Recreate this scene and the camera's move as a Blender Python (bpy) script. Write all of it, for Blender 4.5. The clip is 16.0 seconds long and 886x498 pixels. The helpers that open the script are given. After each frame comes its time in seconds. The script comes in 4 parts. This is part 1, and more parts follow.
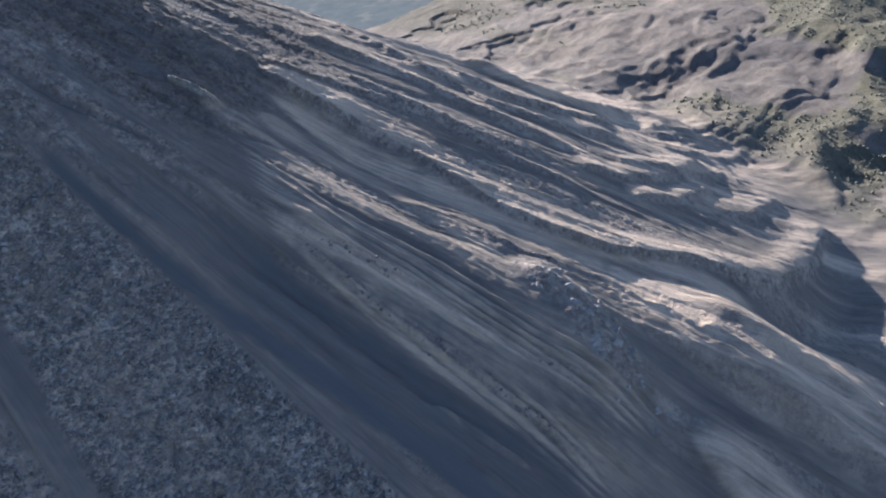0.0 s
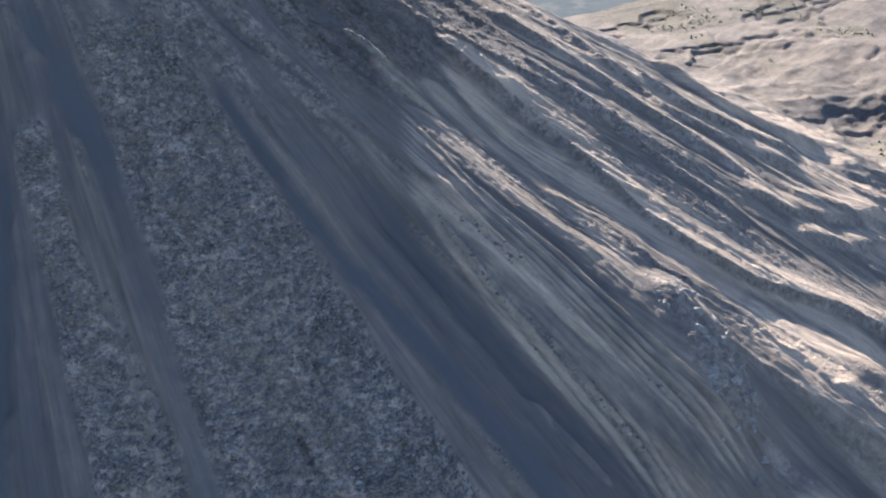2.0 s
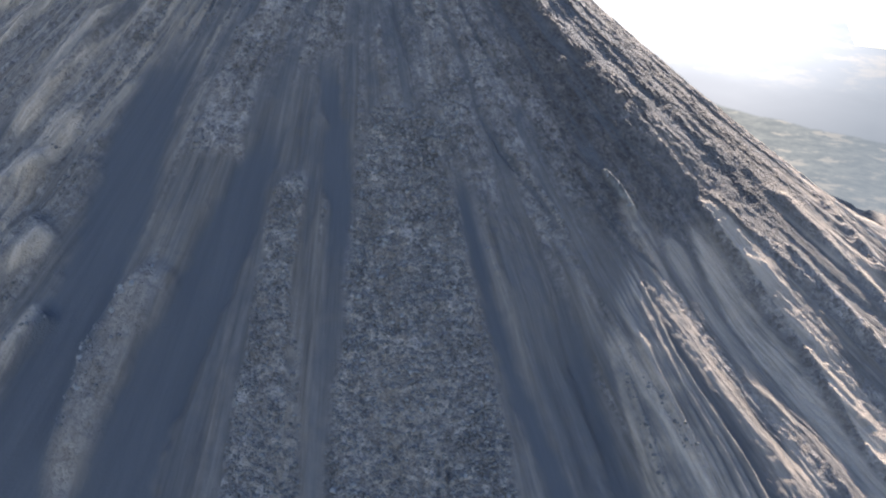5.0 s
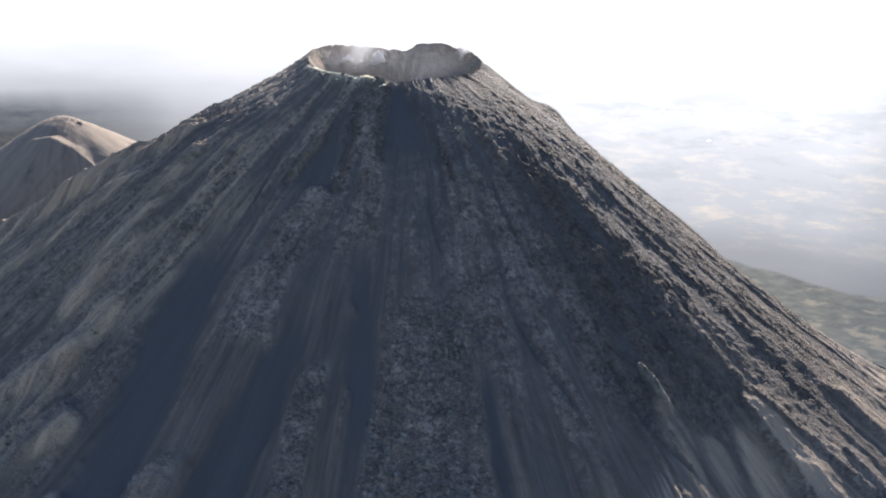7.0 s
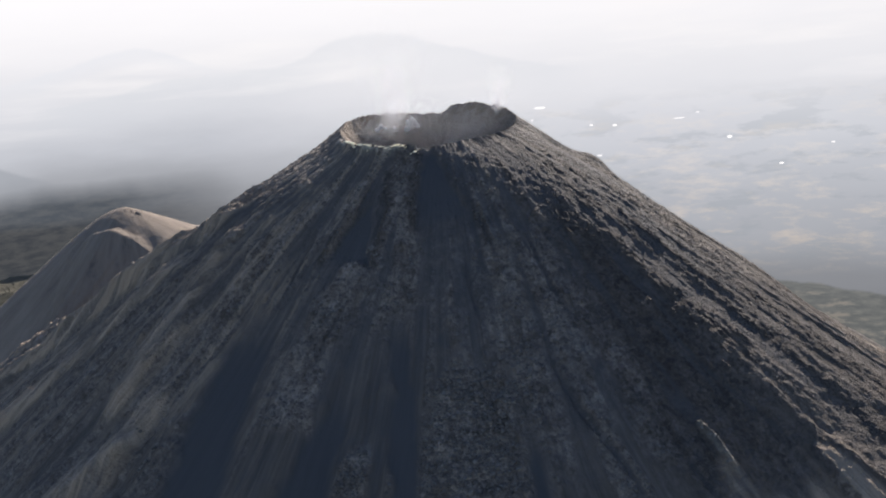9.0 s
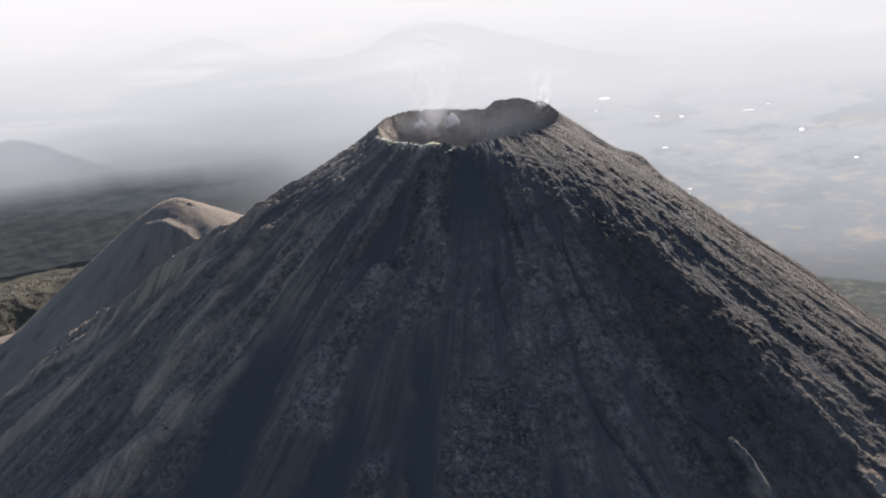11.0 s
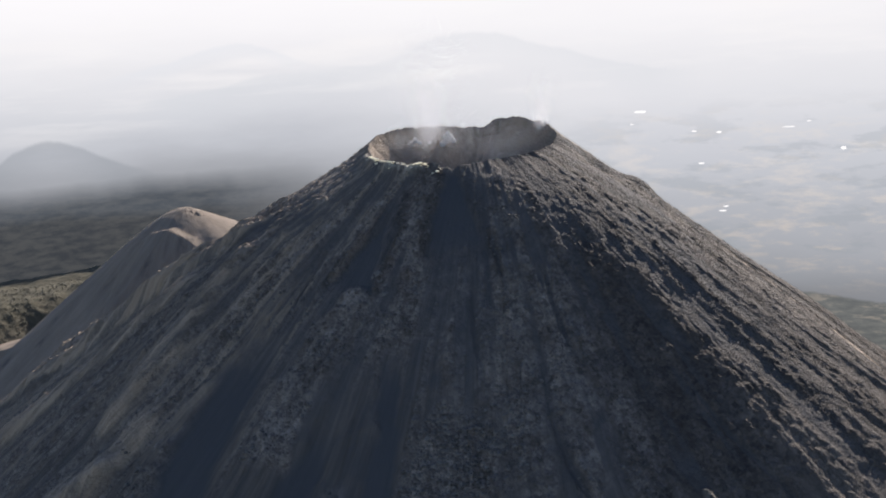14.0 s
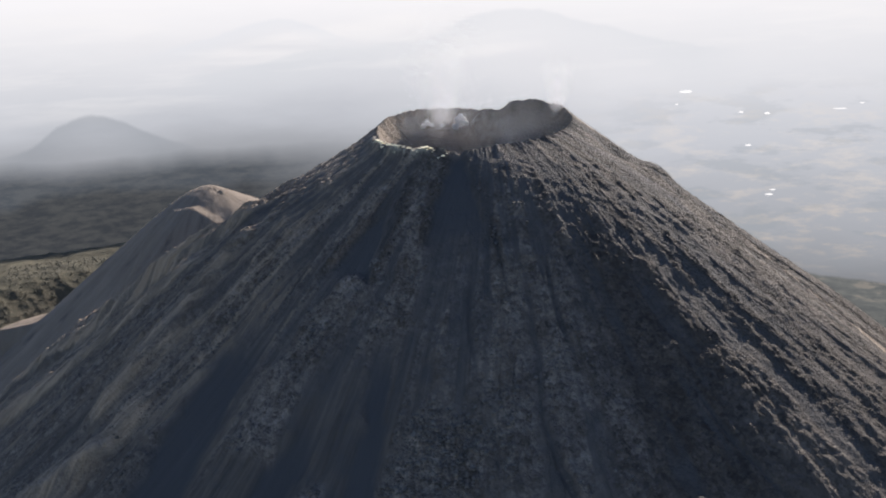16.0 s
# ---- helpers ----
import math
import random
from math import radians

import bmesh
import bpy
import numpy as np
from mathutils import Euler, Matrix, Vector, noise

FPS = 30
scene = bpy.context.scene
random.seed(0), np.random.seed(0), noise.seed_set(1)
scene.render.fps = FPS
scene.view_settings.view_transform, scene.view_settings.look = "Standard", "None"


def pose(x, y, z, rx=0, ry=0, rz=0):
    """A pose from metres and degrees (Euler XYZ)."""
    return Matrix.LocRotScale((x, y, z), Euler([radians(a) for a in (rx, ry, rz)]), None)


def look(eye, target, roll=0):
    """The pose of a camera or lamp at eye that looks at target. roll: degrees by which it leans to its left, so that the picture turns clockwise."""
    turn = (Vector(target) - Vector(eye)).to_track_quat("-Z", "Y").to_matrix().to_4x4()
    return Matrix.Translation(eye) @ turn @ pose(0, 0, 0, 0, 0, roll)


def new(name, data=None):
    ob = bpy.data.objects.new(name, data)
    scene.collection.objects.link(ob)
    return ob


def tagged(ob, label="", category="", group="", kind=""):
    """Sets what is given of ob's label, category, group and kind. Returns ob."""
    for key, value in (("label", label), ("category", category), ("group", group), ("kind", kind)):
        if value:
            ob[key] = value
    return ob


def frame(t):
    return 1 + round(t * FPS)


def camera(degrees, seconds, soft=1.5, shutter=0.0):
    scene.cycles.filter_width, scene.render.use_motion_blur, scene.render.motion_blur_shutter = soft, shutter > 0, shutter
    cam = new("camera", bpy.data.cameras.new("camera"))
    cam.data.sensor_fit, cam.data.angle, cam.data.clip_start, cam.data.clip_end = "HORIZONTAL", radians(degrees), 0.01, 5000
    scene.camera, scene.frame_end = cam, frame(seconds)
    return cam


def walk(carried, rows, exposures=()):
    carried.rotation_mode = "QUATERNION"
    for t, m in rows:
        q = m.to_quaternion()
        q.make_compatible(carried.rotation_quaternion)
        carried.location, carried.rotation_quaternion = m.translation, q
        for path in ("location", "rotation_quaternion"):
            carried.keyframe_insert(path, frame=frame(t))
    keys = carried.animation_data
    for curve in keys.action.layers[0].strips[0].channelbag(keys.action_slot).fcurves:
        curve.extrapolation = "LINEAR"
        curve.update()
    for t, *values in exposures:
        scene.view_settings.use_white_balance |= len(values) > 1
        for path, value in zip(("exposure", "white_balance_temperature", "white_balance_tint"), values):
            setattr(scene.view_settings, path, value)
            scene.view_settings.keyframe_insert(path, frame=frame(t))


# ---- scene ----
cam = camera(51.4, 16.0, soft=2.1)
PATH = [
    (0.0, look((-223.22, -1341.08, 769.41), (238.78, -849.48, 339.41), -10.10)),
    (0.5, look((-215.39, -1348.82, 767.88), (224.21, -828.41, 348.68), -8.10)),
    (1.0, look((-207.01, -1355.25, 765.65), (206.19, -812.05, 348.85), -6.80)),
    (1.5, look((-197.04, -1360.44, 763.08), (181.76, -795.64, 341.88), -6.20)),
    (2.0, look((-185.33, -1365.25, 760.94), (157.87, -780.45, 336.94), -5.60)),
    (2.5, look((-173.19, -1371.41, 760.01), (138.81, -768.21, 337.61), -4.30)),
    (3.0, look((-160.94, -1380.03, 760.59), (118.66, -757.63, 342.99), -2.70)),
    (3.5, look((-148.49, -1390.60, 762.46), (95.11, -745.00, 357.26), -1.00)),
    (4.0, look((-134.76, -1399.27, 764.67), (70.84, -726.87, 383.47), 0.50)),
    (4.2, look((-128.67, -1400.80, 765.43), (60.93, -717.20, 395.83), 1.00)),
    (6.3, look((-57.96, -1394.36, 789.02), (8.84, -639.16, 533.82), 3.30)),
    (6.5, look((-51.07, -1393.39, 790.02), (11.73, -632.19, 552.82), 2.80)),
    (7.0, look((-33.72, -1389.28, 794.42), (18.28, -615.28, 598.82), 1.60)),
    (7.5, look((-17.39, -1381.71, 799.47), (20.61, -600.52, 631.07), 0.20)),
    (8.0, look((-2.85, -1372.84, 803.71), (19.55, -588.44, 648.91), -1.40)),
    (8.5, look((9.82, -1364.60, 806.65), (13.42, -579.40, 655.45), -3.20)),
    (9.0, look((21.10, -1356.97, 808.49), (1.90, -572.17, 655.29), -4.70)),
    (9.2, look((25.54, -1354.16, 808.91), (-3.67, -569.76, 654.51), -5.30)),
    (11.5, look((77.38, -1322.85, 819.96), (-17.02, -545.25, 658.36), -4.10)),
    (12.0, look((88.55, -1314.69, 821.08), (-21.85, -539.49, 657.48), -4.10)),
    (12.5, look((99.68, -1305.49, 822.11), (-17.12, -531.49, 658.91), -4.10)),
    (13.0, look((111.78, -1296.16, 823.34), (-3.42, -520.96, 662.53), -3.90)),
    (13.5, look((124.73, -1286.21, 824.69), (11.93, -509.81, 668.29), -3.60)),
    (14.0, look((137.84, -1276.00, 825.98), (20.24, -499.20, 674.78), -3.50)),
    (14.5, look((150.22, -1265.79, 827.09), (22.62, -490.59, 676.29), -3.70)),
    (15.0, look((162.39, -1255.53, 828.07), (22.39, -483.53, 672.47), -3.70)),
    (15.5, look((174.27, -1244.69, 828.85), (22.67, -476.29, 666.05), -3.60)),
    (16.0, look((186.50, -1233.34, 829.41), (26.50, -467.74, 660.61), -3.10)),
]
EXPOSURES = [(0.0, 2.55, 5880, 14), (0.6, 2.74, 5960, 14), (2.0, 2.92, 6250, 14), (4.2, 3.22, 6500, 15), (6.3, 2.66, 6400, 15), (7.0, 2.2, 6450, 14), (7.5, 1.95, 6450, 14), (9.0, 1.5, 6480, 14), (16.0, 1.47, 6480, 14)]
walk(cam, PATH, EXPOSURES)

# ---- world and sun ----
SUN_EL, SUN_AZ = 26.0, 13.0          # degrees; azimuth from +y towards +x
world = bpy.data.worlds.new("sky")
scene.world = world
world.use_nodes = True
wn = world.node_tree.nodes
sky = wn.new("ShaderNodeTexSky")
sky.sky_type, sky.sun_disc = "NISHITA", False
sky.sun_elevation, sky.sun_rotation = radians(SUN_EL), radians(SUN_AZ)
sky.altitude, sky.air_density, sky.dust_density = 3000, 1.0, 1.0
wn["Background"].inputs["Strength"].default_value = 0.066
world.node_tree.links.new(sky.outputs[0], wn["Background"].inputs["Color"])

sun = new("sun", bpy.data.lights.new("sun", "SUN"))
sun.data.energy, sun.data.angle, sun.data.color = 3.8, radians(0.8), (1.0, 0.91, 0.79)
sun_way = Vector((math.sin(radians(SUN_AZ)) * math.cos(radians(SUN_EL)), math.cos(radians(SUN_AZ)) * math.cos(radians(SUN_EL)), math.sin(radians(SUN_EL))))
sun.matrix_world = look(sun_way * 3000, (0, 0, 0))


# ---- noise on arrays ----
def lattice(ix, iy, seed):
    h = (ix.astype(np.int64) * 374761393 + iy.astype(np.int64) * 668265263 + seed * 974634777) & 0x7FFFFFFF
    h = ((h ^ (h >> 13)) * 1274126177) & 0x7FFFFFFF
    h = h ^ (h >> 16)
    return (h & 0xFFFF) / 65535.0


def value_noise(x, y, seed=0):
    """Smooth noise from -1 to 1."""
    ix, iy = np.floor(x), np.floor(y)
    fx, fy = x - ix, y - iy
    fx, fy = fx * fx * fx * (fx * (fx * 6 - 15) + 10), fy * fy * fy * (fy * (fy * 6 - 15) + 10)
    a, b = lattice(ix, iy, seed), lattice(ix + 1, iy, seed)
    c, d = lattice(ix, iy + 1, seed), lattice(ix + 1, iy + 1, seed)
    return 2 * ((a * (1 - fx) + b * fx) * (1 - fy) + (c * (1 - fx) + d * fx) * fy) - 1


def fbm(x, y, octaves=4, seed=0, gain=0.5):
    out, amp, total = 0.0, 1.0, 0.0
    for k in range(octaves):
        out = out + amp * value_noise(x * 2**k + 17.3 * k, y * 2**k - 9.1 * k, seed + k)
        total += amp
        amp *= gain
    return out / total


def ridged(x, y, octaves=4, seed=0, gain=0.5):
    out, amp, total = 0.0, 1.0, 0.0
    for k in range(octaves):
        out = out + amp * (1 - 2 * np.abs(value_noise(x * 2**k + 5.7 * k, y * 2**k + 3.3 * k, seed + k)))
        total += amp
        amp *= gain
    return out / total


def smooth(a, b, v):
    t = np.clip((v - a) / (b - a), 0, 1)
    return t * t * (3 - 2 * t)


# ---- the relief ----
class Relief:
    """Heights and surface masks on a set of plan positions; features add to them."""

    def __init__(self, x, y):
        self.x, self.y = x, y
        self.r = np.hypot(x, y)
        self.az = np.arctan2(x, -y)                      # 0 towards the south, positive to the east
        self.bend = 7 * fbm(x / 60, y / 60, 3, 91)
        self.wob = 7 * fbm(x / 60, y / 60, 3, 91) + 3 * fbm(x / 14, y / 14, 2, 92)
        self.z = np.zeros_like(x)
        self.ash, self.rock, self.tan, self.veg, self.pale, self.lava = (np.zeros_like(x) for _ in range(6))

    def along(self, pts):
        """Signed distance (positive on the right-hand side, going along) and share of the way to a polyline, within a box."""
        best = np.full(self.x.shape, 1e9)
        side, share = np.zeros_like(best), np.zeros_like(best)
        ends = np.array(pts, float)
        seg = np.hypot(*np.diff(ends, axis=0).T)
        total, done = seg.sum(), 0.0
        for (ax, ay), (bx, by), length in zip(ends[:-1], ends[1:], seg):
            dx, dy = (bx - ax) / length, (by - ay) / length
            px, py = self.x - ax, self.y - ay
            s = np.clip(px * dx + py * dy, 0, length)
            qx, qy = px - s * dx, py - s * dy
            d = np.hypot(qx, qy)
            near = d < best
            best = np.where(near, d, best)
            side = np.where(near, np.sign(px * dy - py * dx), side)
            share = np.where(near, (done + s) / total, share)
            done += length
        return best, side, share

    def ridge(self, pts, width, height, taper=0.15, rock=0.0, tan=0.0, ash=0.0, pale=0.0, steep=None, widen=1.0, bare=0.0, rise=1.0):
        """A crest (or, with a negative height, a trough) along a polyline. steep: the width on the right-hand side.
        bare: how far that side's colour is darkened for its shade.
        """
        d, side, share = self.along(pts)
        w = width * (1 + (widen - 1) * share)
        if steep is not None:
            w = np.where(side > 0, steep * (1 + (widen - 1) * share), w)
        d = np.abs(d + 0.5 * self.bend * np.minimum(1, width / 25))
        body = np.exp(-((d / w) ** 2))
        fade = smooth(0, taper, share) * smooth(0, taper, 1 - share) if taper > 0 else 1
        body = body * fade
        self.z += height * (1 + (rise - 1) * share) * body
        shaded_face = bare * (side > 0) * smooth(0.05, 0.4, body)          # the steep side, its shade put in by taking off the tan
        self.tan = self.tan * (1 - shaded_face)
        self.rock = np.maximum(self.rock, shaded_face)
        for mask, v in (("rock", rock), ("tan", tan * (1 - shaded_face)), ("ash", ash), ("pale", pale)):
            if np.any(v):
                setattr(self, mask, np.maximum(vars_of(self, mask), v * smooth(0.15, 0.6, body)))

    def sheet(self, pts, width, depth=0.0, widen=1.0, edge=8.0, taper=0.08, end=None, ash=0.0, rock=0.0, tan=0.0):
        """A flat-bottomed strip along a polyline: a chute, a tongue of debris, a smooth apron."""
        d, side, share = self.along(pts)
        w = width * (1 + (widen - 1) * share)
        body = smooth(0, edge, w - d - self.wob) * smooth(-0.001, taper, share) * smooth(-0.001, end or taper, 1 - share + 0.02 * self.wob * (end or 0))
        self.z += depth * body
        for mask, v in (("ash", ash), ("rock", rock), ("tan", tan)):
            if v > 0:
                setattr(self, mask, np.maximum(vars_of(self, mask) * (1 - (0.9 * body if mask != "ash" else 0)), v * body))
        if ash > 0:
            self.rock = self.rock * (1 - ash * body)
        if rock > 0:
            self.ash = self.ash * (1 - rock * body)


def vars_of(relief, mask):
    return {"rock": relief.rock, "tan": relief.tan, "ash": relief.ash, "pale": relief.pale}[mask]


def profile(r):
    """The cone's flank, a little hollow, and its apron."""
    apron = -138 - 125 * (1 - np.exp(-np.clip(r - 1380, 0, None) * 0.6706 / 125))
    sag = 20 * np.exp(-((r - 130) / 230) ** 2) + 10 * np.exp(-((r - 980) / 220) ** 2)
    return np.where(r < 1380, 700 - (r - 130) * 0.6706, apron) + sag


def west_swell(az, r):
    """The bulge of the western flank below the rim."""
    return 50 * smooth(-0.6, -0.9, az) * smooth(-2.15, -1.65, az) * np.exp(-(((r - 370) / np.where(r > 370, 400, 180)) ** 2))


def boulders(x, y, cell, seed, share=0.7):
    """Heights of round blocks strewn on a plan, in units of the cell."""
    out = np.zeros_like(x)
    ix, iy = np.floor(x / cell), np.floor(y / cell)
    for ox in (-1, 0, 1):
        for oy in (-1, 0, 1):
            jx, jy = ix + ox, iy + oy
            cx, cy = (jx + lattice(jx, jy, seed)) * cell, (jy + lattice(jx, jy, seed + 1)) * cell
            size = cell * (0.18 + 0.5 * lattice(jx, jy, seed + 2) ** 2) * (lattice(jx, jy, seed + 3) < share)
            d2 = ((x - cx) ** 2 + (y - cy) ** 2) / np.maximum(size, 1e-6) ** 2
            out = np.maximum(out, size / cell * np.sqrt(np.clip(1 - d2, 0, 1)))
    return out


CRATER = (-18.0, -8.0)


def rim_radius(a):
    """The crater's rim about its middle: longer to the south-west and north-east, with a bay to the south."""
    return 122 + 13 * np.cos(2 * (a + 0.87)) + 5 * fbm(np.cos(a) * 4, np.sin(a) * 4, 3, 61)


def shape(g):
    """The whole relief: cone, crater, flows and gullies, the hill and the country round them."""
    x, y, r, az = g.x, g.y, g.r, g.az
    g.z = profile(r)
    # broad swells of the flanks, and the valley east of the debris field
    g.z += 22 * np.exp(-((x - 575) ** 2 + (y + 985) ** 2) / 170**2)
    g.z += 75 * np.exp(-((x + 770) ** 2 + (y - 150) ** 2) / 220**2)
    g.ridge([(150, -600), (270, -1050), (330, -1250)], 60, -24, taper=0.12)
    lean = smooth(600, 720, r) * smooth(1120, 960, r)
    g.z += lean * (15 * np.exp(-(((az - 0.31) / 0.10) ** 2)) - 19 * np.exp(-(((az - 0.58) / 0.11) ** 2)))
    # radial gullies that widen downhill
    warp = az + 0.025 * fbm(x / 260, y / 260, 3, 7)
    low = smooth(180, 800, r)
    east = smooth(0.25, 0.75, az) * smooth(2.4, 1.9, az)
    west = smooth(-0.75, -1.0, az) * smooth(-2.6, -2.0, az)
    side = np.maximum(east, west)
    fades = smooth(1500, 1300, r)
    g.z += (0.5 + 9.5 * low) * fbm(warp * 13, r / 900, 3, 11) * fades
    fold = fbm(x / 45, y / 45, 4, 19)
    block = smooth(0.05, 0.2, az) * smooth(1.15, 0.85, az) * smooth(760, 560, r + 90 * fold)
    rough = (0.8 + (1.3 + 1.0 * side) * low) * (1 - 0.3 * block) * ridged(warp * 40 + 0.9 * fold, r / 420 + 0.4 * fold, 3, 21) * fades
    rough += (0.3 + (0.8 + 0.5 * side) * low) * (1 - 0.75 * block) * ridged(warp * 110 + 0.9 * fold, r / 260, 2, 23) * fades
    rough += 5.5 * west * smooth(170, 260, r) * ridged(warp * 21 + 0.5 * fold, r / 300 + 0.5 * fold, 4, 25, 0.6) * fades
    streak = fbm(warp * 34, r / 420, 4, 31)
    g.rock += 0.6 * smooth(0.0, 0.35, streak)
    g.ash += 0.5 * smooth(0.0, 0.4, -streak) * (1 - 0.7 * side)
    g.tan += (0.2 + 0.65 * side) * smooth(-0.1, 0.35, fbm(warp * 26, r / 700, 3, 41)) * (0.25 + 0.75 * np.maximum(smooth(500, 740, r), smooth(0.95, 1.15, np.abs(az))))

    knobs = ridged(x / 42 + 0.5 * fold, y / 42 - 0.5 * fold, 4, 27, 0.6)
    rough += (1.2 * block + 2.6 * west + 1.0 * smooth(520, 380, r)) * knobs * smooth(150, 240, r) + 2.2 * block * boulders(x, y, 6.0, 221, 0.7) * smooth(180, 260, r)
    # rocky upper cone
    upper = smooth(470, 320, r + 110 * fbm(warp * 8, r / 220, 3, 51))
    upper = np.maximum(upper, 0.9 * smooth(0.02, 0.14, az) * smooth(1.05, 0.8, az) * smooth(600, 470, r + 90 * fbm(warp * 14, r / 200, 3, 52)))
    tongue = fbm(warp * 20, r / 170, 4, 303)
    clump = smooth(-0.22, 0.16, tongue + 0.3 * fbm(x / 30, y / 30, 3, 304))
    g.rock = np.maximum(g.rock, upper * (0.25 + 0.75 * clump))
    g.ash = g.ash * (1 - upper) + 0.55 * upper * (1 - clump)
    front = smooth(-0.95, -0.7, az) * smooth(1.25, 1.0, az) * smooth(165, 230, r) * smooth(820, 600, r)
    rib = ridged(az * 300 / 34 + 0.9 * fbm(x / 55, y / 55, 3, 301), r / 95 + 0.9 * fbm(x / 60, y / 60, 3, 306), 4, 302, 0.6)
    rough *= 1 - 0.6 * front
    rough *= 1 - 0.8 * smooth(330, 190, r)
    knot = ridged(x / 30 + 0.7 * fold, y / 44 + 0.7 * fbm(x / 40, y / 40, 3, 308), 4, 309, 0.6)
    rough += 3.4 * smooth(420, 260, r) * knot + front * smooth(200, 330, r) * (2.2 + 0.4 * block) * rib + front * (2.5 + 0.6 * block) * clump * (boulders(x, y, 13.0, 305, 0.6) + 0.8 * boulders(x, y, 5.0, 307, 0.7))
    bent = warp * 20 + 1.6 * fbm(x / 60, y / 60, 4, 56)
    rough += (1.2 - 0.6 * smooth(0.2, 0.6, az)) * smooth(200, 380, r) * upper * ridged(bent, r / 60 + 0.8 * fbm(x / 40, y / 40, 3, 59), 4, 55) * smooth(120, 190, r)
    cut = ridged(warp * 30 + 2.4 * fbm(x / 80, y / 80, 3, 57), r / 130 + fbm(x / 70, y / 70, 2, 54), 2, 58)
    rough -= (2.6 - 1.4 * smooth(0.15, 0.5, az)) * upper * smooth(0.5, 0.95, cut) * smooth(240, 420, r)
    g.z += west_swell(az, r)
    # the eastern skyline: hollow in front, a little fuller behind
    g.z -= (12 + 20 * smooth(400, 640, r)) * np.exp(-(((az - 1.49) / 0.15) ** 2)) * smooth(235, 300, r) * smooth(1000, 760, r)
    g.z -= 16 * smooth(450, 620, r) * np.exp(-(((az - 1.75) / 0.22) ** 2)) * smooth(1000, 800, r)
    g.z += 12 * np.exp(-((x - 226) ** 2 + (y - 20) ** 2) / 24**2) - 13 * np.exp(-((x - 168) ** 2 + (y - 8) ** 2) / 22**2)

    g.tan *= 1 - 0.6 * west
    # sunlit streaks of the west flank, put into its tan colour
    g.tan = np.maximum(g.tan, 0.55 * smooth(-0.75, -1.0, az) * smooth(-2.6, -2.2, az) * smooth(-0.2, 0.15, fbm(warp * 55, r / 300, 3, 45)))
    g.lava = smooth(0.28, 0.5, az) * smooth(2.1, 1.8, az) * smooth(760, 590, r + 60 * smooth(0.78, 0.6, az)) * (0.6 + 0.4 * smooth(-0.3, 0.1, fbm(warp * 16, r / 180, 3, 53)))
    g.tan *= (1 - 0.7 * g.lava) * (1 - 0.75 * smooth(640, 460, r) * smooth(0.45, 0.7, az) * smooth(2.0, 1.6, az))
    # narrow meandering clefts and rough ribs on the front
    for k, (turn, start, stop) in enumerate(((-0.62, 230, 420), (-0.33, 330, 470), (0.10, 250, 430), (0.19, 200, 390), (0.27, 380, 640), (0.36, 240, 420), (0.44, 430, 700), (0.63, 380, 620))):
        line = [(rr * math.sin(turn + 0.03 * math.sin(rr / 47 + 2 * k)), -rr * math.cos(turn + 0.03 * math.sin(rr / 47 + 2 * k))) for rr in np.linspace(start, stop, 8)]
        g.ridge([(px + 7, py) for px, py in line], 5, 2.0, taper=0.45, rock=1.0)
        g.ridge(line, 2.8, -3.6, taper=0.45, ash=0.6, widen=1.5)
    # chutes of smooth dark ash
    g.sheet([(-205, -270), (-258, -410), (-280, -504), (-310, -600), (-350, -720), (-400, -950)], 40, -7, 1.5, ash=1, edge=22, taper=0.15)
    g.sheet([(-95, -400), (-140, -486), (-190, -600), (-240, -700), (-290, -850), (-340, -1020)], 26, -9, 1.9, ash=1, edge=14, taper=0.12)
    g.sheet([(-62, -345), (-54, -448), (-52, -539), (-58, -615)], 17, -5, 1.25, ash=1, edge=12, taper=0.25)
    g.sheet([(-16, -126), (-14, -178), (-6, -240), (4, -305)], 11, -5, 4.6, ash=1, edge=10, taper=0.1, end=0.5)
    g.sheet([(-82, -190), (-104, -236), (-122, -280), (-134, -322)], 4, -5, 13.0, ash=1, edge=10, taper=0.1, end=0.5)
    g.sheet([(68, -480), (80, -600), (98, -700), (125, -790), (150, -880), (165, -1020)], 13, -3, 2.2, ash=1, edge=16, taper=0.1)
    g.sheet([(150, -560), (172, -690), (196, -820), (220, -960)], 15, -5, 1.3, ash=0.85, edge=14, taper=0.2)
    g.sheet([(240, -700), (265, -820), (290, -930), (310, -1080)], 26, 0, 1.8, tan=0.5, edge=24, taper=0.3)
    # the debris field between the chutes, and its rough margins
    g.sheet([(25, -400), (10, -520), (12, -620), (5, -720), (0, -830), (-5, -1000)], 40, 0.5, 3.0, rock=1, edge=14, taper=0.1)
    g.sheet([(-98, -485), (-118, -600), (-130, -690), (-150, -820)], 18, 6, 1.6, rock=0.95, edge=9, taper=0.1)
    g.sheet([(-95, -290), (-138, -335), (-160, -396), (-182, -470)], 27, 3, 1.3, rock=0.95, edge=10)
    g.sheet([(60, -250), (70, -340), (80, -430), (95, -520)], 22, 1.5, 1.2, rock=0.9, edge=12, taper=0.2)
    g.sheet([(135, -300), (165, -390), (200, -480), (215, -530)], 20, 1.5, 1.3, rock=0.95, edge=12, taper=0.15)
    # short furrows in the debris
    for line in ([(-19, -738), (-18, -785)], [(20, -748), (14, -796)], [(-44, -700), (-44, -728)], [(-16, -800), (-17, -840)], [(29, -752), (22, -802)], [(-107, -662), (-111, -698)], [(-70, -750), (-76, -790)]):
        g.ridge(line, 3.2, -4.5, taper=0.3)
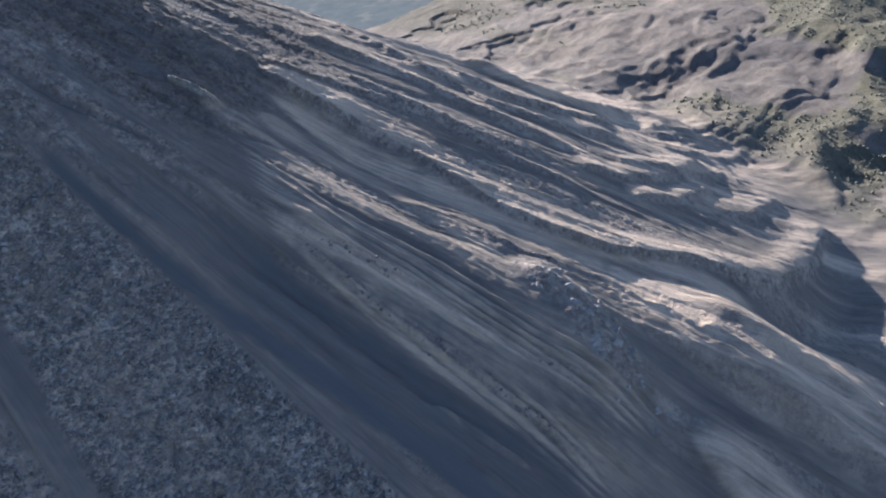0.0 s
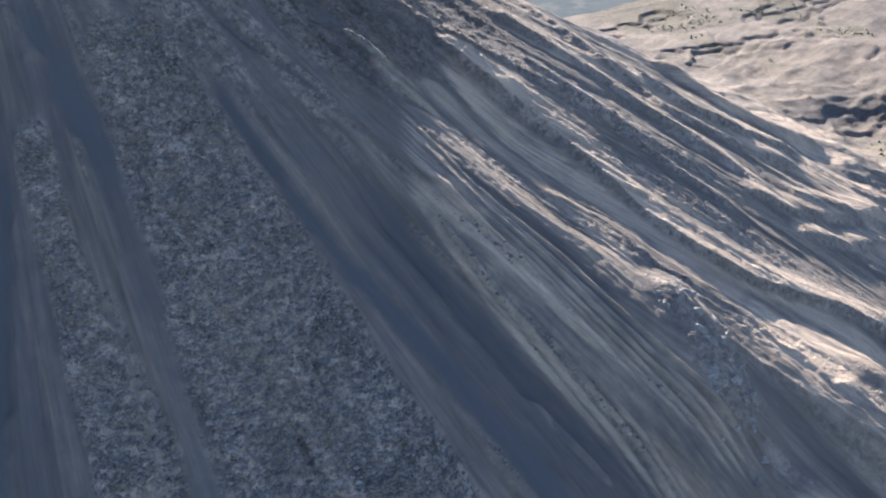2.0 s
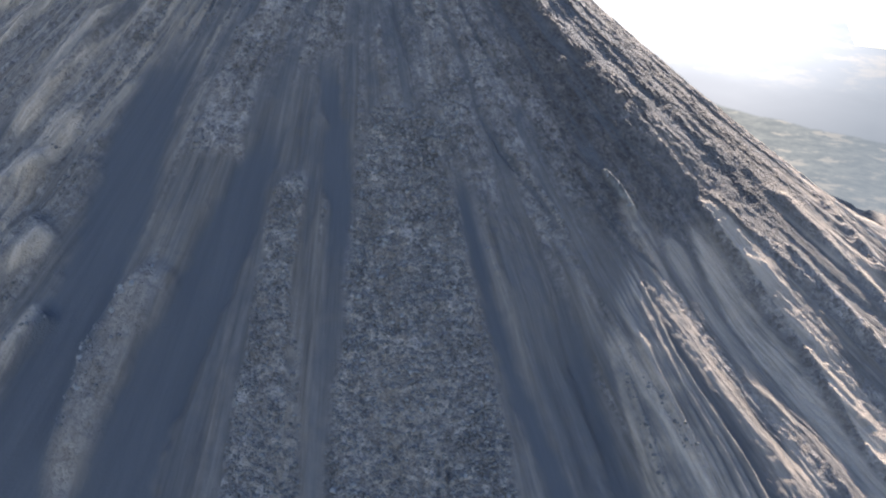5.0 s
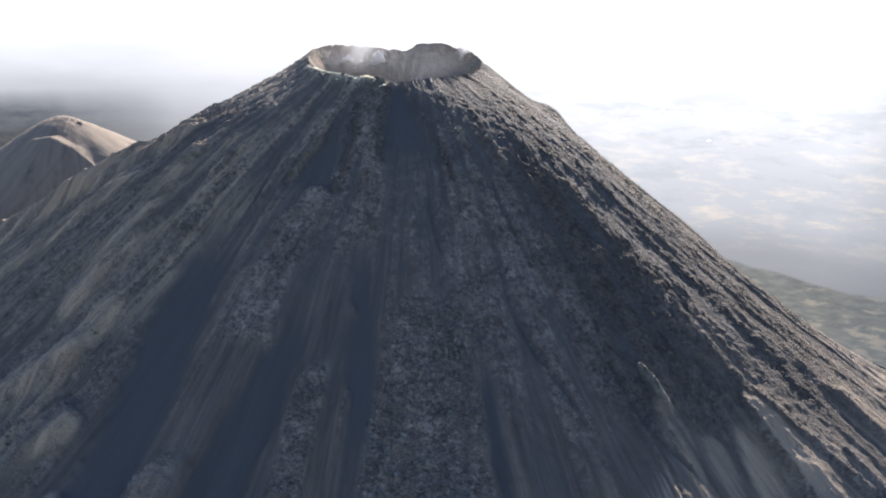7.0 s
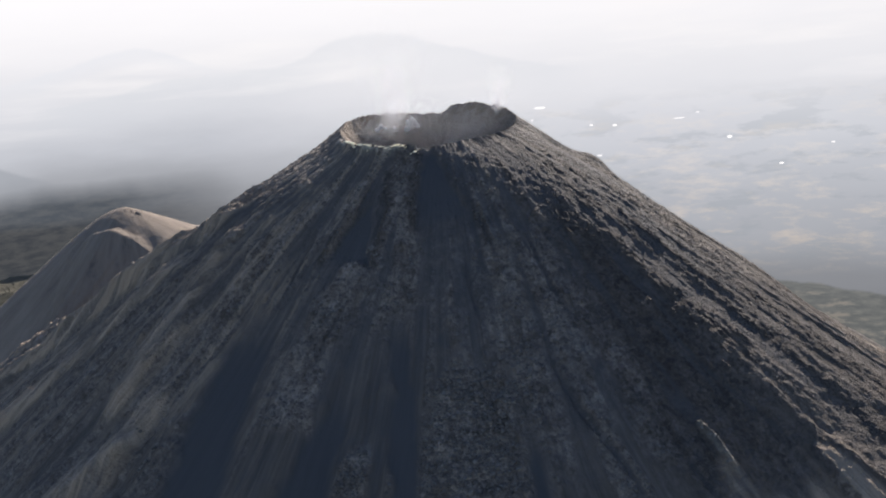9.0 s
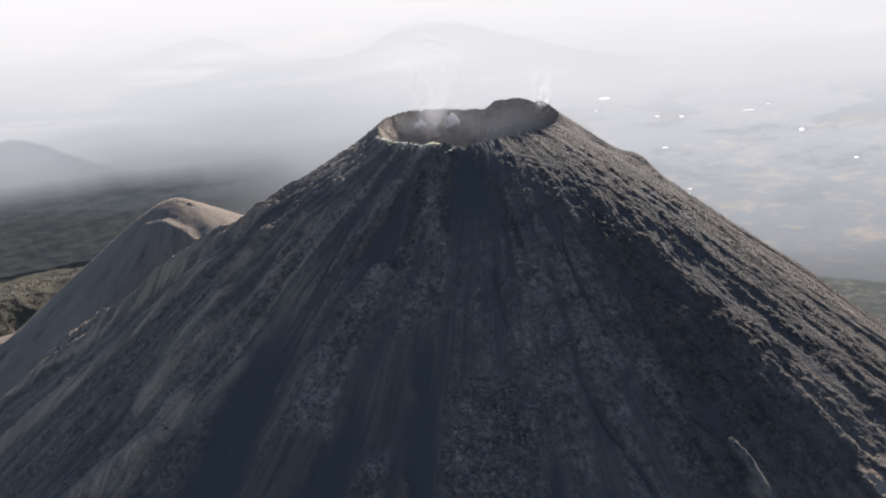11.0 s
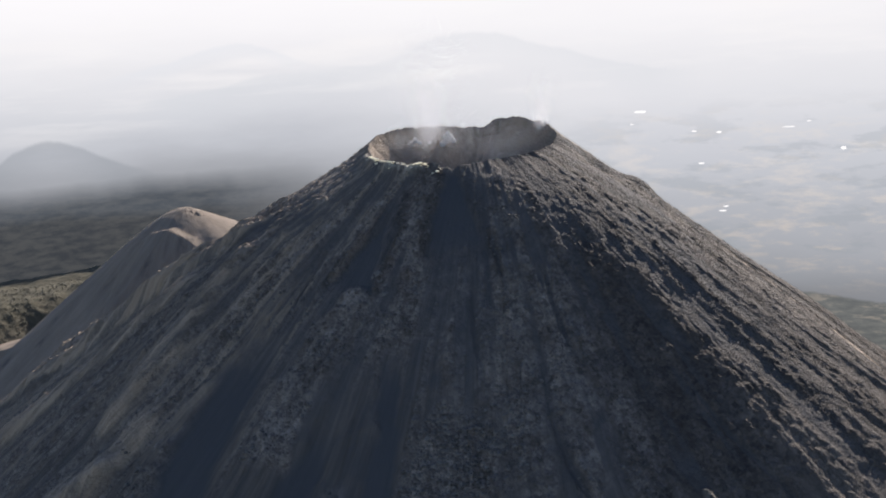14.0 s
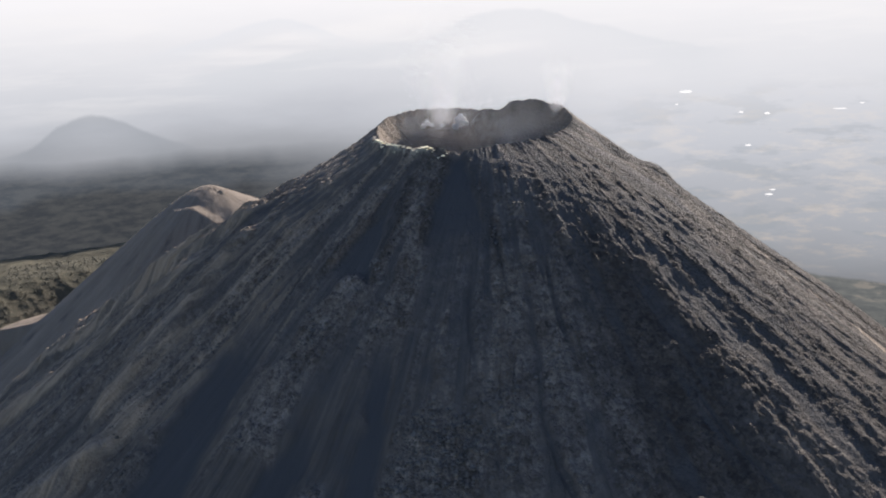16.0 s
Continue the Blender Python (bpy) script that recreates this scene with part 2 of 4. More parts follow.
    # scarp of a lobe on the west side
    g.ridge([(-232, -552), (-262, -596), (-290, -628), (-296, -660), (-320, -740)], 34, 17, steep=6, taper=0.2, rock=0.55)

    # east side: the walled flow, its smooth apron, the nose and the crests below
    g.sheet([(350, -480), (386, -589), (426, -678), (490, -790), (545, -880), (610, -980)], 22, -2, 3.2, tan=1.3, edge=20, taper=0.05)
    g.ridge([(360, -430), (382, -488), (410, -536), (436, -598), (451, -662), (463, -721), (487, -774), (532, -818), (602, -864), (682, -904), (776, -925), (905, -912), (1040, -875), (1160, -845)], 44, 13, steep=8, taper=0.06, rock=0.3, tan=0.8, bare=0.9, rise=1.5)
    g.ridge([(560, -968), (640, -975), (730, -985), (830, -985), (930, -960), (1050, -935)], 48, -34, taper=0.3)
    g.sheet([(320, 20), (362, 3), (432, -34), (499, -73), (600, -140), (720, -230)], 9, -2, 2.2, tan=1.4, edge=10, taper=0.1)
    g.ridge([(398, -778), (388, -858), (375, -922), (362, -985)], 34, 21, taper=0.3, rock=0.7, steep=24)
    g.ridge([(385, -795), (432, -885), (484, -990), (520, -1062), (530, -1100), (540, -1160), (560, -1300), (590, -1560)], 130, 42, steep=20, taper=0.42, tan=1.1, bare=0.6)
    g.ridge([(548, -915), (562, -960), (578, -1022), (588, -1065), (594, -1110), (602, -1170), (615, -1270)], 46, 14, steep=11, taper=0.2, tan=1.0, bare=0.5)
    g.sheet([(470, -840), (530, -920), (590, -1010), (640, -1150)], 60, 0, 1.6, tan=1.3, edge=40)
    g.ridge([(376, -985), (375, -1013), (371, -1040), (366, -1070), (362, -1130), (360, -1220)], 60, 24, steep=8, taper=0.3, tan=1.1)
    g.ridge([(212, -600), (226, -660), (245, -750), (264, -830), (280, -905), (290, -990)], 7, 6, taper=0.35, tan=1.0, widen=2.6)
    for shift, high in ((-38, 4.0), (-30, 4.5), (-22, 3.0), (-15, 6.0), (-8, 4.0), (4, 5.0), (11, 6.0), (19, 4.0), (27, 5.0), (36, 6.5), (44, 4.0), (54, 5.0)):
        g.ridge([(206 + 0.6 * shift, -590 + shift), (226 + 0.7 * shift, -670), (248 + shift, -760), (266 + 1.1 * shift, -840), (284 + 1.2 * shift, -915), (296 + 1.3 * shift, -1020)], 3.2, high, taper=0.2, tan=0.8)
    g.ridge([(205, -680), (223, -776), (252, -889), (268, -985)], 5, 5, taper=0.1, rock=0.9)
    g.z += 20 * np.exp(-((x - 450) ** 2 + (y + 800) ** 2) / 130**2) - 12 * np.exp(-((x - 370) ** 2 + (y + 500) ** 2) / 90**2)
    g.ridge([(262, -470), (274, -581), (317, -695), (346, -783), (345, -894), (325, -980)], 18, 3.5, taper=0.12, tan=0.5)
    g.ridge([(305, -505), (325, -575), (354, -643), (372, -704), (380, -795)], 14, 3, taper=0.1, tan=0.6)
    g.ridge([(190, -845), (206, -899), (216, -945)], 5, 7, taper=0.2, tan=1.0)
    g.ridge([(240, -465), (258, -486), (270, -520)], 6, 9, taper=0.2, rock=1.0, pale=0.2)
    g.ridge([(375, -440), (448, -484), (512, -530), (568, -590), (640, -655)], 20, 6, steep=9, taper=0.1, rock=0.9, bare=0.9)
    g.ridge([(505, -350), (593, -440), (645, -530), (705, -605), (740, -690)], 26, 8, steep=12, taper=0.1, tan=0.9, bare=0.8)
    g.ridge([(630, -240), (663, -420), (694, -515), (790, -568), (925, -595)], 30, 9, steep=12, taper=0.1, tan=0.8, bare=0.8)
    g.ridge([(860, -300), (930, -400), (1045, -430), (1200, -425)], 40, 20, steep=22, taper=0.15, tan=0.9)
    g.ridge([(660, -660), (745, -700), (880, -697), (1090, -645)], 34, 10, steep=12, taper=0.15, tan=0.8, bare=0.8)
    g.ridge([(690, -740), (812, -752), (978, -722)], 24, 8, steep=9, taper=0.15, tan=0.8, bare=0.8)
    g.ridge([(700, -400), (728, -470), (765, -512), (830, -530), (930, -525), (1040, -500)], 40, 12, steep=10, taper=0.15, tan=0.7, bare=0.9)
    g.ridge([(470, -450), (520, -520), (548, -585), (580, -650), (630, -720)], 18, 6, steep=7, taper=0.12, rock=0.6, bare=0.9)
    for lift, line in ((9, [(760, -640), (880, -680), (1010, -690), (1150, -660)]), (8, [(820, -780), (960, -790), (1090, -770), (1220, -730)]), (8, [(1050, -560), (1180, -600), (1330, -590), (1480, -540)]), (10, [(1260, -820), (1360, -780), (1480, -700), (1600, -640)])):
        g.ridge(line, 46, lift, steep=11, taper=0.25, tan=0.8, bare=0.7)
    # west side: lit rocky strips beside the great chute, and the boulder levee at the foot of the hill; sunlight is
    # partly put into their tan
    g.ridge([(-250, -190), (-285, -228), (-325, -305), (-352, -335), (-400, -400)], 7, 13, steep=24, taper=0.15, tan=1.2, rock=0.3)
    g.ridge([(-345, -425), (-375, -443), (-416, -452), (-450, -460), (-520, -490)], 8, 17, steep=32, taper=0.15, tan=0.8, rock=0.5)
    g.ridge([(-330, -500), (-350, -515), (-386, -530), (-412, -556), (-470, -620)], 9, 19, steep=36, taper=0.12, tan=0.8, rock=0.5)
    g.ridge([(-322, -582), (-336, -592), (-357, -610), (-374, -630), (-420, -700)], 7, 13, steep=24, taper=0.12, tan=0.8, rock=0.5)
    g.ridge([(-265, -150), (-330, -130), (-420, -92), (-520, -30), (-640, 0)], 9, 17, steep=38, taper=0.12, tan=1.6)
    g.ridge([(-310, -350), (-370, -440), (-430, -540), (-500, -660)], 8, 13, steep=28, taper=0.15, tan=1.1, rock=0.5)
    g.ridge([(-330, -160), (-440, -200), (-560, -230), (-700, -250)], 9, 16, steep=36, taper=0.15, tan=1.4)
    g.ridge([(-340, -70), (-470, -60), (-600, -20), (-760, 20), (-900, 30)], 10, 17, steep=40, taper=0.1, tan=1.5)
    g.sheet([(-430, 90), (-560, 100), (-680, 120), (-790, 150), (-920, 190)], 46, 15, 1.4, rock=1.0, tan=0.9, edge=16)
    rough += 9 * boulders(x, y, 15.0, 231, 0.75) * smooth(70, 40, g.along([(-430, 90), (-560, 100), (-680, 120), (-790, 150), (-920, 190)])[0])

    flank = smooth(-0.52, -0.66, az) * smooth(-2.6, -2.0, az) * smooth(190, 280, r) * smooth(1250, 1000, r)
    comb = ridged(warp * 58 + 0.7 * fold, r / 130 + 0.6 * fold, 4, 331, 0.6)
    patchy = fbm(warp * 75, r / 110 + 0.5 * fold, 4, 333, 0.6)
    rough += flank * (3.4 * comb + 3.0 * boulders(x, y, 6.5, 335, 0.65) * smooth(-0.2, 0.2, fbm(warp * 22, r / 150, 3, 337)))
    g.tan *= 1 - 0.8 * flank * smooth(0.12, -0.15, patchy)
    g.rock = np.maximum(g.rock, 0.7 * flank * smooth(0.2, -0.05, patchy) * (1 - np.clip(g.ash, 0, 1)))
    # the upper western shoulder's sunlit brown, laid on as tan colour
    g.tan = np.maximum(g.tan, 0.75 * smooth(-0.34, -0.62, az) * smooth(-1.6, -1.3, az) * smooth(600, 420, r) * smooth(-0.2, 0.12, patchy) * (1 - np.clip(g.ash, 0, 1)))
    # dark crags scattered over the upper cone, and cliff shade painted dark beside the highest chutes
    crag = 0.5 * smooth(0.08, 0.26, fbm(x / 20, y / 27, 4, 341, 0.6)) * upper * smooth(0.9, 0.5, az) * smooth(-0.5, -0.35, az)
    for line in ([(-72, -180), (-76, -226), (-84, -262), (-92, -292)], [(-92, -196), (-122, -232), (-150, -266)], [(-30, -150), (-36, -200), (-40, -250)], [(6, -160), (26, -220), (48, -280)]):
        crag = np.maximum(crag, smooth(13, 4, np.abs(g.along(line)[0]) + 10 * fbm(x / 13, y / 13, 3, 343)))
    g.lava = np.maximum(g.lava, 0.85 * crag)
    rough += 2.2 * crag * knot

    # crater
    cx, cy = x - CRATER[0], y - CRATER[1]
    a, cr = np.arctan2(cx, -cy), np.hypot(cx, cy)
    rim = rim_radius(a)
    lip = 725 - 14 * np.cos(a) - 3 * np.sin(a) + 14 * np.exp(-(((a + 1.8) / 0.55) ** 2)) + 7 * np.exp(-(((np.abs(a) - 2.6) / 0.5) ** 2)) - 4 * np.exp(-(((a - 0.02) / 0.12) ** 2)) + 11 * smooth(1.5, 2.1, a) * smooth(3.02, 2.82, a)
    jag = np.clip((3.2 + 2.4 * np.exp(-((a / 0.9) ** 2))) * fbm(np.cos(a) * 10, np.sin(a) * 10, 5, 62, 0.6), -4, 4)
    hollow = np.clip(cr / rim, 0, 1)
    inner = lip + jag * hollow**40 - 72 * (1 - hollow**2.4) + 2.5 * fbm(x / 22, y / 22, 4, 63) * smooth(0, 14, rim - cr)
    foot = np.hypot(CRATER[0] + rim * np.sin(a), CRATER[1] - rim * np.cos(a))
    turn = np.arctan2(CRATER[0] + rim * np.sin(a), rim * np.cos(a) - CRATER[1])
    swell = west_swell(turn, foot)
    lift = (lip - profile(foot) - swell) * np.exp(-np.clip(cr - rim, 0, None) / 90) + jag * np.exp(-np.clip(cr - rim, 0, None) / 9)
    inside = (cr < rim - 0.5).astype(float)
    g.z = (g.z + lift * smooth(700, 400, r)) * (1 - inside) + inner * inside
    g.rock = g.rock * (1 - inside) + 0.95 * inside
    g.tan = g.tan * (1 - inside) + 0.8 * inside
    g.ash = g.ash * (1 - inside)
    crusted = smooth(-1.25, -0.95, a) * smooth(-0.15, -0.3, a)
    g.z += 6.0 * np.exp(-(((cr - rim - 9) / 6.0) ** 2)) * crusted
    g.pale = np.maximum(g.pale, np.exp(-(((cr - rim - 4) / 8) ** 2)) * crusted * smooth(-0.1, 0.25, fbm(x / 8, y / 8, 3, 64)))

    # country beyond: a forested shelf on the north-west, lava fields on the east
    lobes = smooth(1150, 1350, r) * smooth(2500, 1800, r) * smooth(0.7, 1.0, az) * smooth(2.0, 1.7, az)
    bend = r / 150 + 2.2 * fbm(x / 330, y / 330, 4, 77)
    g.z += lobes * (11 * ridged(bend, az * 3.2 + fbm(x / 260, y / 260, 3, 79), 4, 78, 0.55) + 2 * ridged(x / 45, y / 45, 3, 80))
    flow = fbm(x / 620 + 0.18 * fbm(x / 120, y / 120, 3, 83), y / 330 + 0.18 * fbm(x / 120, y / 120, 3, 84), 3, 85, 0.4)
    fields = smooth(1180, 1350, r) * smooth(0.75, 1.0, az)
    for level in (-0.25, -0.08, 0.08, 0.24):
        g.z += 7 * fields * smooth(level, level + 0.035, flow)
    shelf = 312 - 0.085 * (r - 1556) + 24 * fbm(x / 420, y / 420, 4, 73) + 9 * ridged(x / 160, y / 160, 3, 74)
    nw = smooth(-1.45, -1.9, az) * smooth(1000, 1450, r)
    nw = np.maximum(nw, smooth(2.9, 3.1, az) * smooth(1000, 1450, r))
    g.z = g.z * (1 - nw) + np.maximum(shelf, g.z) * nw
    out = smooth(1300, 1800, r)
    g.z += out * (1 - nw) * (1 - 0.72 * smooth(1.5, 1.8, az)) * (26 * fbm(x / 420, y / 420, 4, 71) + 34 * ridged(x / 520 + 0.5 * fbm(x / 400, y / 400, 3, 75), y / 260 + 0.5 * fbm(x / 350, y / 350, 3, 76), 4, 72, 0.42))
    near_nw = nw * smooth(1020, 1200, r)
    wood = smooth(0.0, 0.22, 1.3 * fbm(x / 380, y / 380, 5, 81) + 1.7 * nw + 0.6 * smooth(2000, 2600, r) - 0.3)
    # north-east ground, its colour lightened against the shadow of the backdrop ring
    lifted_ne = smooth(1500, 1900, r) * smooth(1.45, 1.8, az)
    wood *= 1 - 0.45 * lifted_ne
    g.veg = np.clip(np.maximum(wood, 0.9 * nw + 0.3 * lifted_ne * smooth(1.9, 2.3, az)) * np.maximum(out, near_nw), 0, 1)
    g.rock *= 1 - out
    g.tan = np.maximum(g.tan * (1 - out), (0.07 + 0.12 * lifted_ne) * out * (1 - g.veg))
    g.lava = np.maximum(g.lava, 0.75 * out * (1 - 0.4 * lifted_ne) * (1 - nw))
    g.z += g.veg * (3.5 * fbm(x / 28, y / 28, 3, 82) + 2)

    # ragged edges between ash and rock
    fray = 1.6 * fbm(x / 16, y / 16, 4, 111, 0.65)
    g.ash = np.clip(g.ash + fray * g.ash * (1 - g.ash), 0, 1)
    g.rock = np.clip(g.rock - fray * g.rock * (1 - g.rock), 0, 1)
    # blocks and grit
    g.z += rough * smooth(125, 300, r) * (1 - 0.97 * np.clip(g.ash, 0, 1)) * (1 - (cr < rim))
    stones = np.clip(g.rock, 0, 1) * smooth(1900, 1300, r)
    g.z += stones * (1 - 0.35 * upper) * (1 - 0.45 * smooth(0.2, 0.5, az)) * (4.5 * boulders(x, y, 7.0, 201, 0.6) + 2.6 * boulders(x, y, 16.0, 211, 0.3) + 1.5 * ridged(x / 17, y / 17, 3, 101, 0.6)) * smooth(125, 175, r)
    g.z += 0.9 * fbm(x / 9, y / 9, 3, 103, 0.6) * (1 - 0.6 * np.clip(g.ash, 0, 1))


def hill_crest(g):
    """Height of the side hill: a peak, and before it a lit terrace that breaks off steeply to the south."""
    wob = 4 * fbm(g.x / 45, g.y / 45, 3, 68)
    px, py = g.x + 706, g.y - 600
    far = np.hypot(px, py)
    turn = np.arctan2(px, -py)                       # 0 to the south, positive to the east
    west = smooth(0.95, 0.25, turn) * smooth(-3.1, -2.4, turn)
    peak = 571 - (0.47 + 0.34 * west) * (np.sqrt(far**2 + (18 + 40 * west) ** 2) - (18 + 40 * west)) + 0.25 * wob
    d, side, share = g.along([(-1010, 470), (-880, 492), (-796, 508), (-745, 507), (-700, 500), (-655, 484), (-600, 458), (-520, 410)])
    top = np.interp(share, (0.0, 0.26, 0.43, 0.53, 0.61, 0.71, 0.83, 1.0), (310, 425, 500, 533, 541, 520, 480, 410))
    d = np.maximum(d + wob, 0)
    fall = np.where(side > 0, 0.66 * (np.sqrt(d**2 + 80) - 9), 0.16 * d)
    terrace = top - fall
    both = np.maximum(peak, terrace)
    near = np.exp(-np.abs(peak - terrace) / 9)
    crag = 9 * boulders(g.x, g.y, 11.0, 69, 0.8) * np.exp(-(((g.x + 672) / 22) ** 2) - ((g.y - 588) / 16) ** 2)
    return both + 3 * near + crag + 0.8 * fbm(g.x / 14, g.y / 14, 3, 67)


def land(name, cols, rows, material, centre=(0.0, 0.0), hill=False):
    """A mesh over a polar net: cols of azimuth and rows of radius for each column."""
    n, m = len(cols), rows.shape[0]
    aa = np.broadcast_to(cols, (m, n))
    g = Relief(centre[0] + rows * np.sin(aa), centre[1] - rows * np.cos(aa))
    shape(g)
    if hill:
        g.z = np.maximum(hill_crest(g), g.z - 8)
        g.tan[:], g.rock[:], g.ash[:], g.veg[:], g.lava[:], g.pale[:] = 1.9, 0.0, 0.42, 0, 0, 0
    co = np.stack([g.x, g.y, g.z], -1).reshape(-1, 3)
    i, j = np.meshgrid(np.arange(m - 1), np.arange(n), indexing="ij")
    k = (j + 1) % n
    quads = np.stack([i * n + j, (i + 1) * n + j, (i + 1) * n + k, i * n + k], -1).reshape(-1, 4)
    me = bpy.data.meshes.new(name)
    me.vertices.add(len(co))
    me.vertices.foreach_set("co", co.ravel())
    me.loops.add(quads.size)
    me.loops.foreach_set("vertex_index", quads.ravel().astype(np.int32))
    me.polygons.add(len(quads))
    me.polygons.foreach_set("loop_start", np.arange(0, quads.size, 4, dtype=np.int32))
    me.update(calc_edges=True)
    me.polygons.foreach_set("use_smooth", np.ones(len(quads), bool))
    masks = {"ash": g.ash, "rock": g.rock, "tan": g.tan, "veg": g.veg, "pale": g.pale, "lava": g.lava}
    for mask, values in masks.items():
        me.attributes.new(mask, "FLOAT", "POINT").data.foreach_set("value", np.clip(values, 0, 2).ravel().astype(np.float32))
    if hill:
        across, down = 45 * np.arctan2(g.x + 706, -(g.y - 600)), np.hypot(g.x + 706, g.y - 600)
    else:
        across, down = g.az * 500, g.r
    for mask, values in {"across": across, "down": down}.items():
        me.attributes.new(mask, "FLOAT", "POINT").data.foreach_set("value", values.ravel().astype(np.float32))
    me.materials.append(material)
    return new(name, me)


# ---- materials ----
class Nodes:
    """Short hand for building a node tree."""

    def __init__(self, name):
        self.mat = bpy.data.materials.new(name)
        self.mat.use_nodes = True
        self.tree = self.mat.node_tree
        self.tree.nodes.clear()
        self.out = self.tree.nodes.new("ShaderNodeOutputMaterial")

    def add(self, kind, **sockets):
        node = self.tree.nodes.new(kind)
        for key, value in sockets.items():
            self.put(node.inputs[key.replace("_", " ")], value)
        return node

    def put(self, socket, value):
        if isinstance(value, bpy.types.NodeSocket):
            self.tree.links.new(value, socket)
        else:
            socket.default_value = value

    def attr(self, name):
        node = self.tree.nodes.new("ShaderNodeAttribute")
        node.attribute_name = name
        return node.outputs["Fac"]

    def maths(self, op, a, b=0.0, c=0.0):
        node = self.tree.nodes.new("ShaderNodeMath")
        node.operation = op
        for socket, value in zip(node.inputs, (a, b, c)):
            self.put(socket, value)
        return node.outputs[0]

    def mix(self, fac, a, b):
        node = self.tree.nodes.new("ShaderNodeMix")
        node.data_type = "RGBA"
        for key, value in (("Factor", fac), ("A", a), ("B", b)):
            socket = [s for s in node.inputs if s.name == key and s.enabled][0]
            self.put(socket, value)
        return [s for s in node.outputs if s.enabled][0]

    def noise(self, where, scale, detail=4.0, rough=0.6):
        node = self.add("ShaderNodeTexNoise", Vector=where, Scale=scale, Detail=detail, Roughness=rough)
        return node.outputs["Fac"]

    def ramp(self, fac, lo, hi):
        node = self.add("ShaderNodeMapRange", Value=fac)
        node.inputs["From Min"].default_value, node.inputs["From Max"].default_value = lo, hi
        return node.outputs["Result"]


def ground_material():
    n = Nodes("volcanic_ground")
    where = n.add("ShaderNodeTexCoord").outputs["Object"]
    slope = n.add("ShaderNodeCombineXYZ", X=n.attr("across"), Y=n.maths("MULTIPLY", n.attr("down"), 0.05)).outputs[0]
    big, mid, fine = n.noise(where, 0.012), n.noise(where, 0.075, 6), n.noise(where, 0.5, 5)
    streak, thin = n.noise(slope, 0.11, 5, 0.65), n.noise(slope, 0.5, 3, 0.6)
    cells = n.add("ShaderNodeTexVoronoi", Vector=where, Scale=0.2)
    small = n.add("ShaderNodeTexVoronoi", Vector=where, Scale=0.45)
    speck = n.noise(where, 1.3, 4, 0.7)
    grain, lanes = n.ramp(n.maths("ADD", n.maths("MULTIPLY", fine, 0.6), n.maths("MULTIPLY", speck, 0.4)), 0.3, 0.7), n.ramp(n.maths("ADD", n.maths("MULTIPLY", streak, 0.7), n.maths("MULTIPLY", thin, 0.3)), 0.36, 0.64)
    blocks = n.maths("ADD", n.maths("MULTIPLY", cells.outputs["Color"], 0.42), n.maths("MULTIPLY", small.outputs["Color"], 0.30))
    patch = n.noise(where, 0.032, 6, 0.62)
    lie = n.add("ShaderNodeCombineXYZ", X=n.attr("across"), Y=n.maths("MULTIPLY", n.attr("down"), 0.4)).outputs[0]
    band = n.ramp(n.noise(lie, 0.035, 6, 0.62), 0.36, 0.62)
    blocks = n.ramp(n.maths("ADD", blocks, n.maths("MULTIPLY", n.maths("ADD", mid, n.maths("MULTIPLY", patch, 1.0)), 0.62)), 0.72, 1.30)
    blocks = n.maths("MULTIPLY", blocks, n.maths("ADD", 0.5, n.maths("MULTIPLY", band, 0.65)))
    ash = n.mix(lanes, (0.062, 0.063, 0.067, 1), (0.074, 0.074, 0.077, 1))
    base = n.mix(lanes, (0.062, 0.055, 0.050, 1), (0.130, 0.114, 0.100, 1))
    rock = n.mix(blocks, (0.066, 0.058, 0.053, 1), (0.270, 0.234, 0.206, 1))
    # tan of real dust, also used where sunlight is painted on
    dust_and_light = n.mix(n.ramp(n.maths("ADD", n.maths("MULTIPLY", lanes, 0.6), n.maths("MULTIPLY", grain, 0.4)), 0.1, 0.9), (0.190, 0.148, 0.112, 1), (0.37, 0.298, 0.230, 1))
    green = n.mix(n.ramp(n.maths("ADD", n.maths("MULTIPLY", fine, 0.5), n.maths("MULTIPLY", mid, 0.5)), 0.38, 0.62), (0.048, 0.049, 0.037, 1), (0.092, 0.082, 0.056, 1))
    pale = n.mix(grain, (0.34, 0.32, 0.25, 1), (0.72, 0.68, 0.56, 1))
    col = n.mix(n.attr("rock"), base, rock)
    col = n.mix(n.attr("lava"), col, n.mix(blocks, (0.034, 0.030, 0.028, 1), (0.112, 0.097, 0.086, 1)))
    col = n.mix(n.maths("MINIMUM", 1.0, n.maths("MULTIPLY", n.attr("tan"), n.ramp(n.maths("ADD", big, n.maths("MULTIPLY", lanes, 0.3)), 0.3, 0.75))), col, dust_and_light)
    col = n.mix(n.attr("ash"), col, ash)
    col = n.mix(n.maths("MULTIPLY", n.attr("pale"), n.ramp(mid, 0.35, 0.6)), col, pale)
    col = n.mix(n.attr("veg"), col, green)
    height = n.maths("MULTIPLY", n.maths("ADD", cells.outputs["Distance"], small.outputs["Distance"]), n.maths("MULTIPLY", n.maths("MAXIMUM", n.attr("rock"), n.attr("lava")), -1.15))
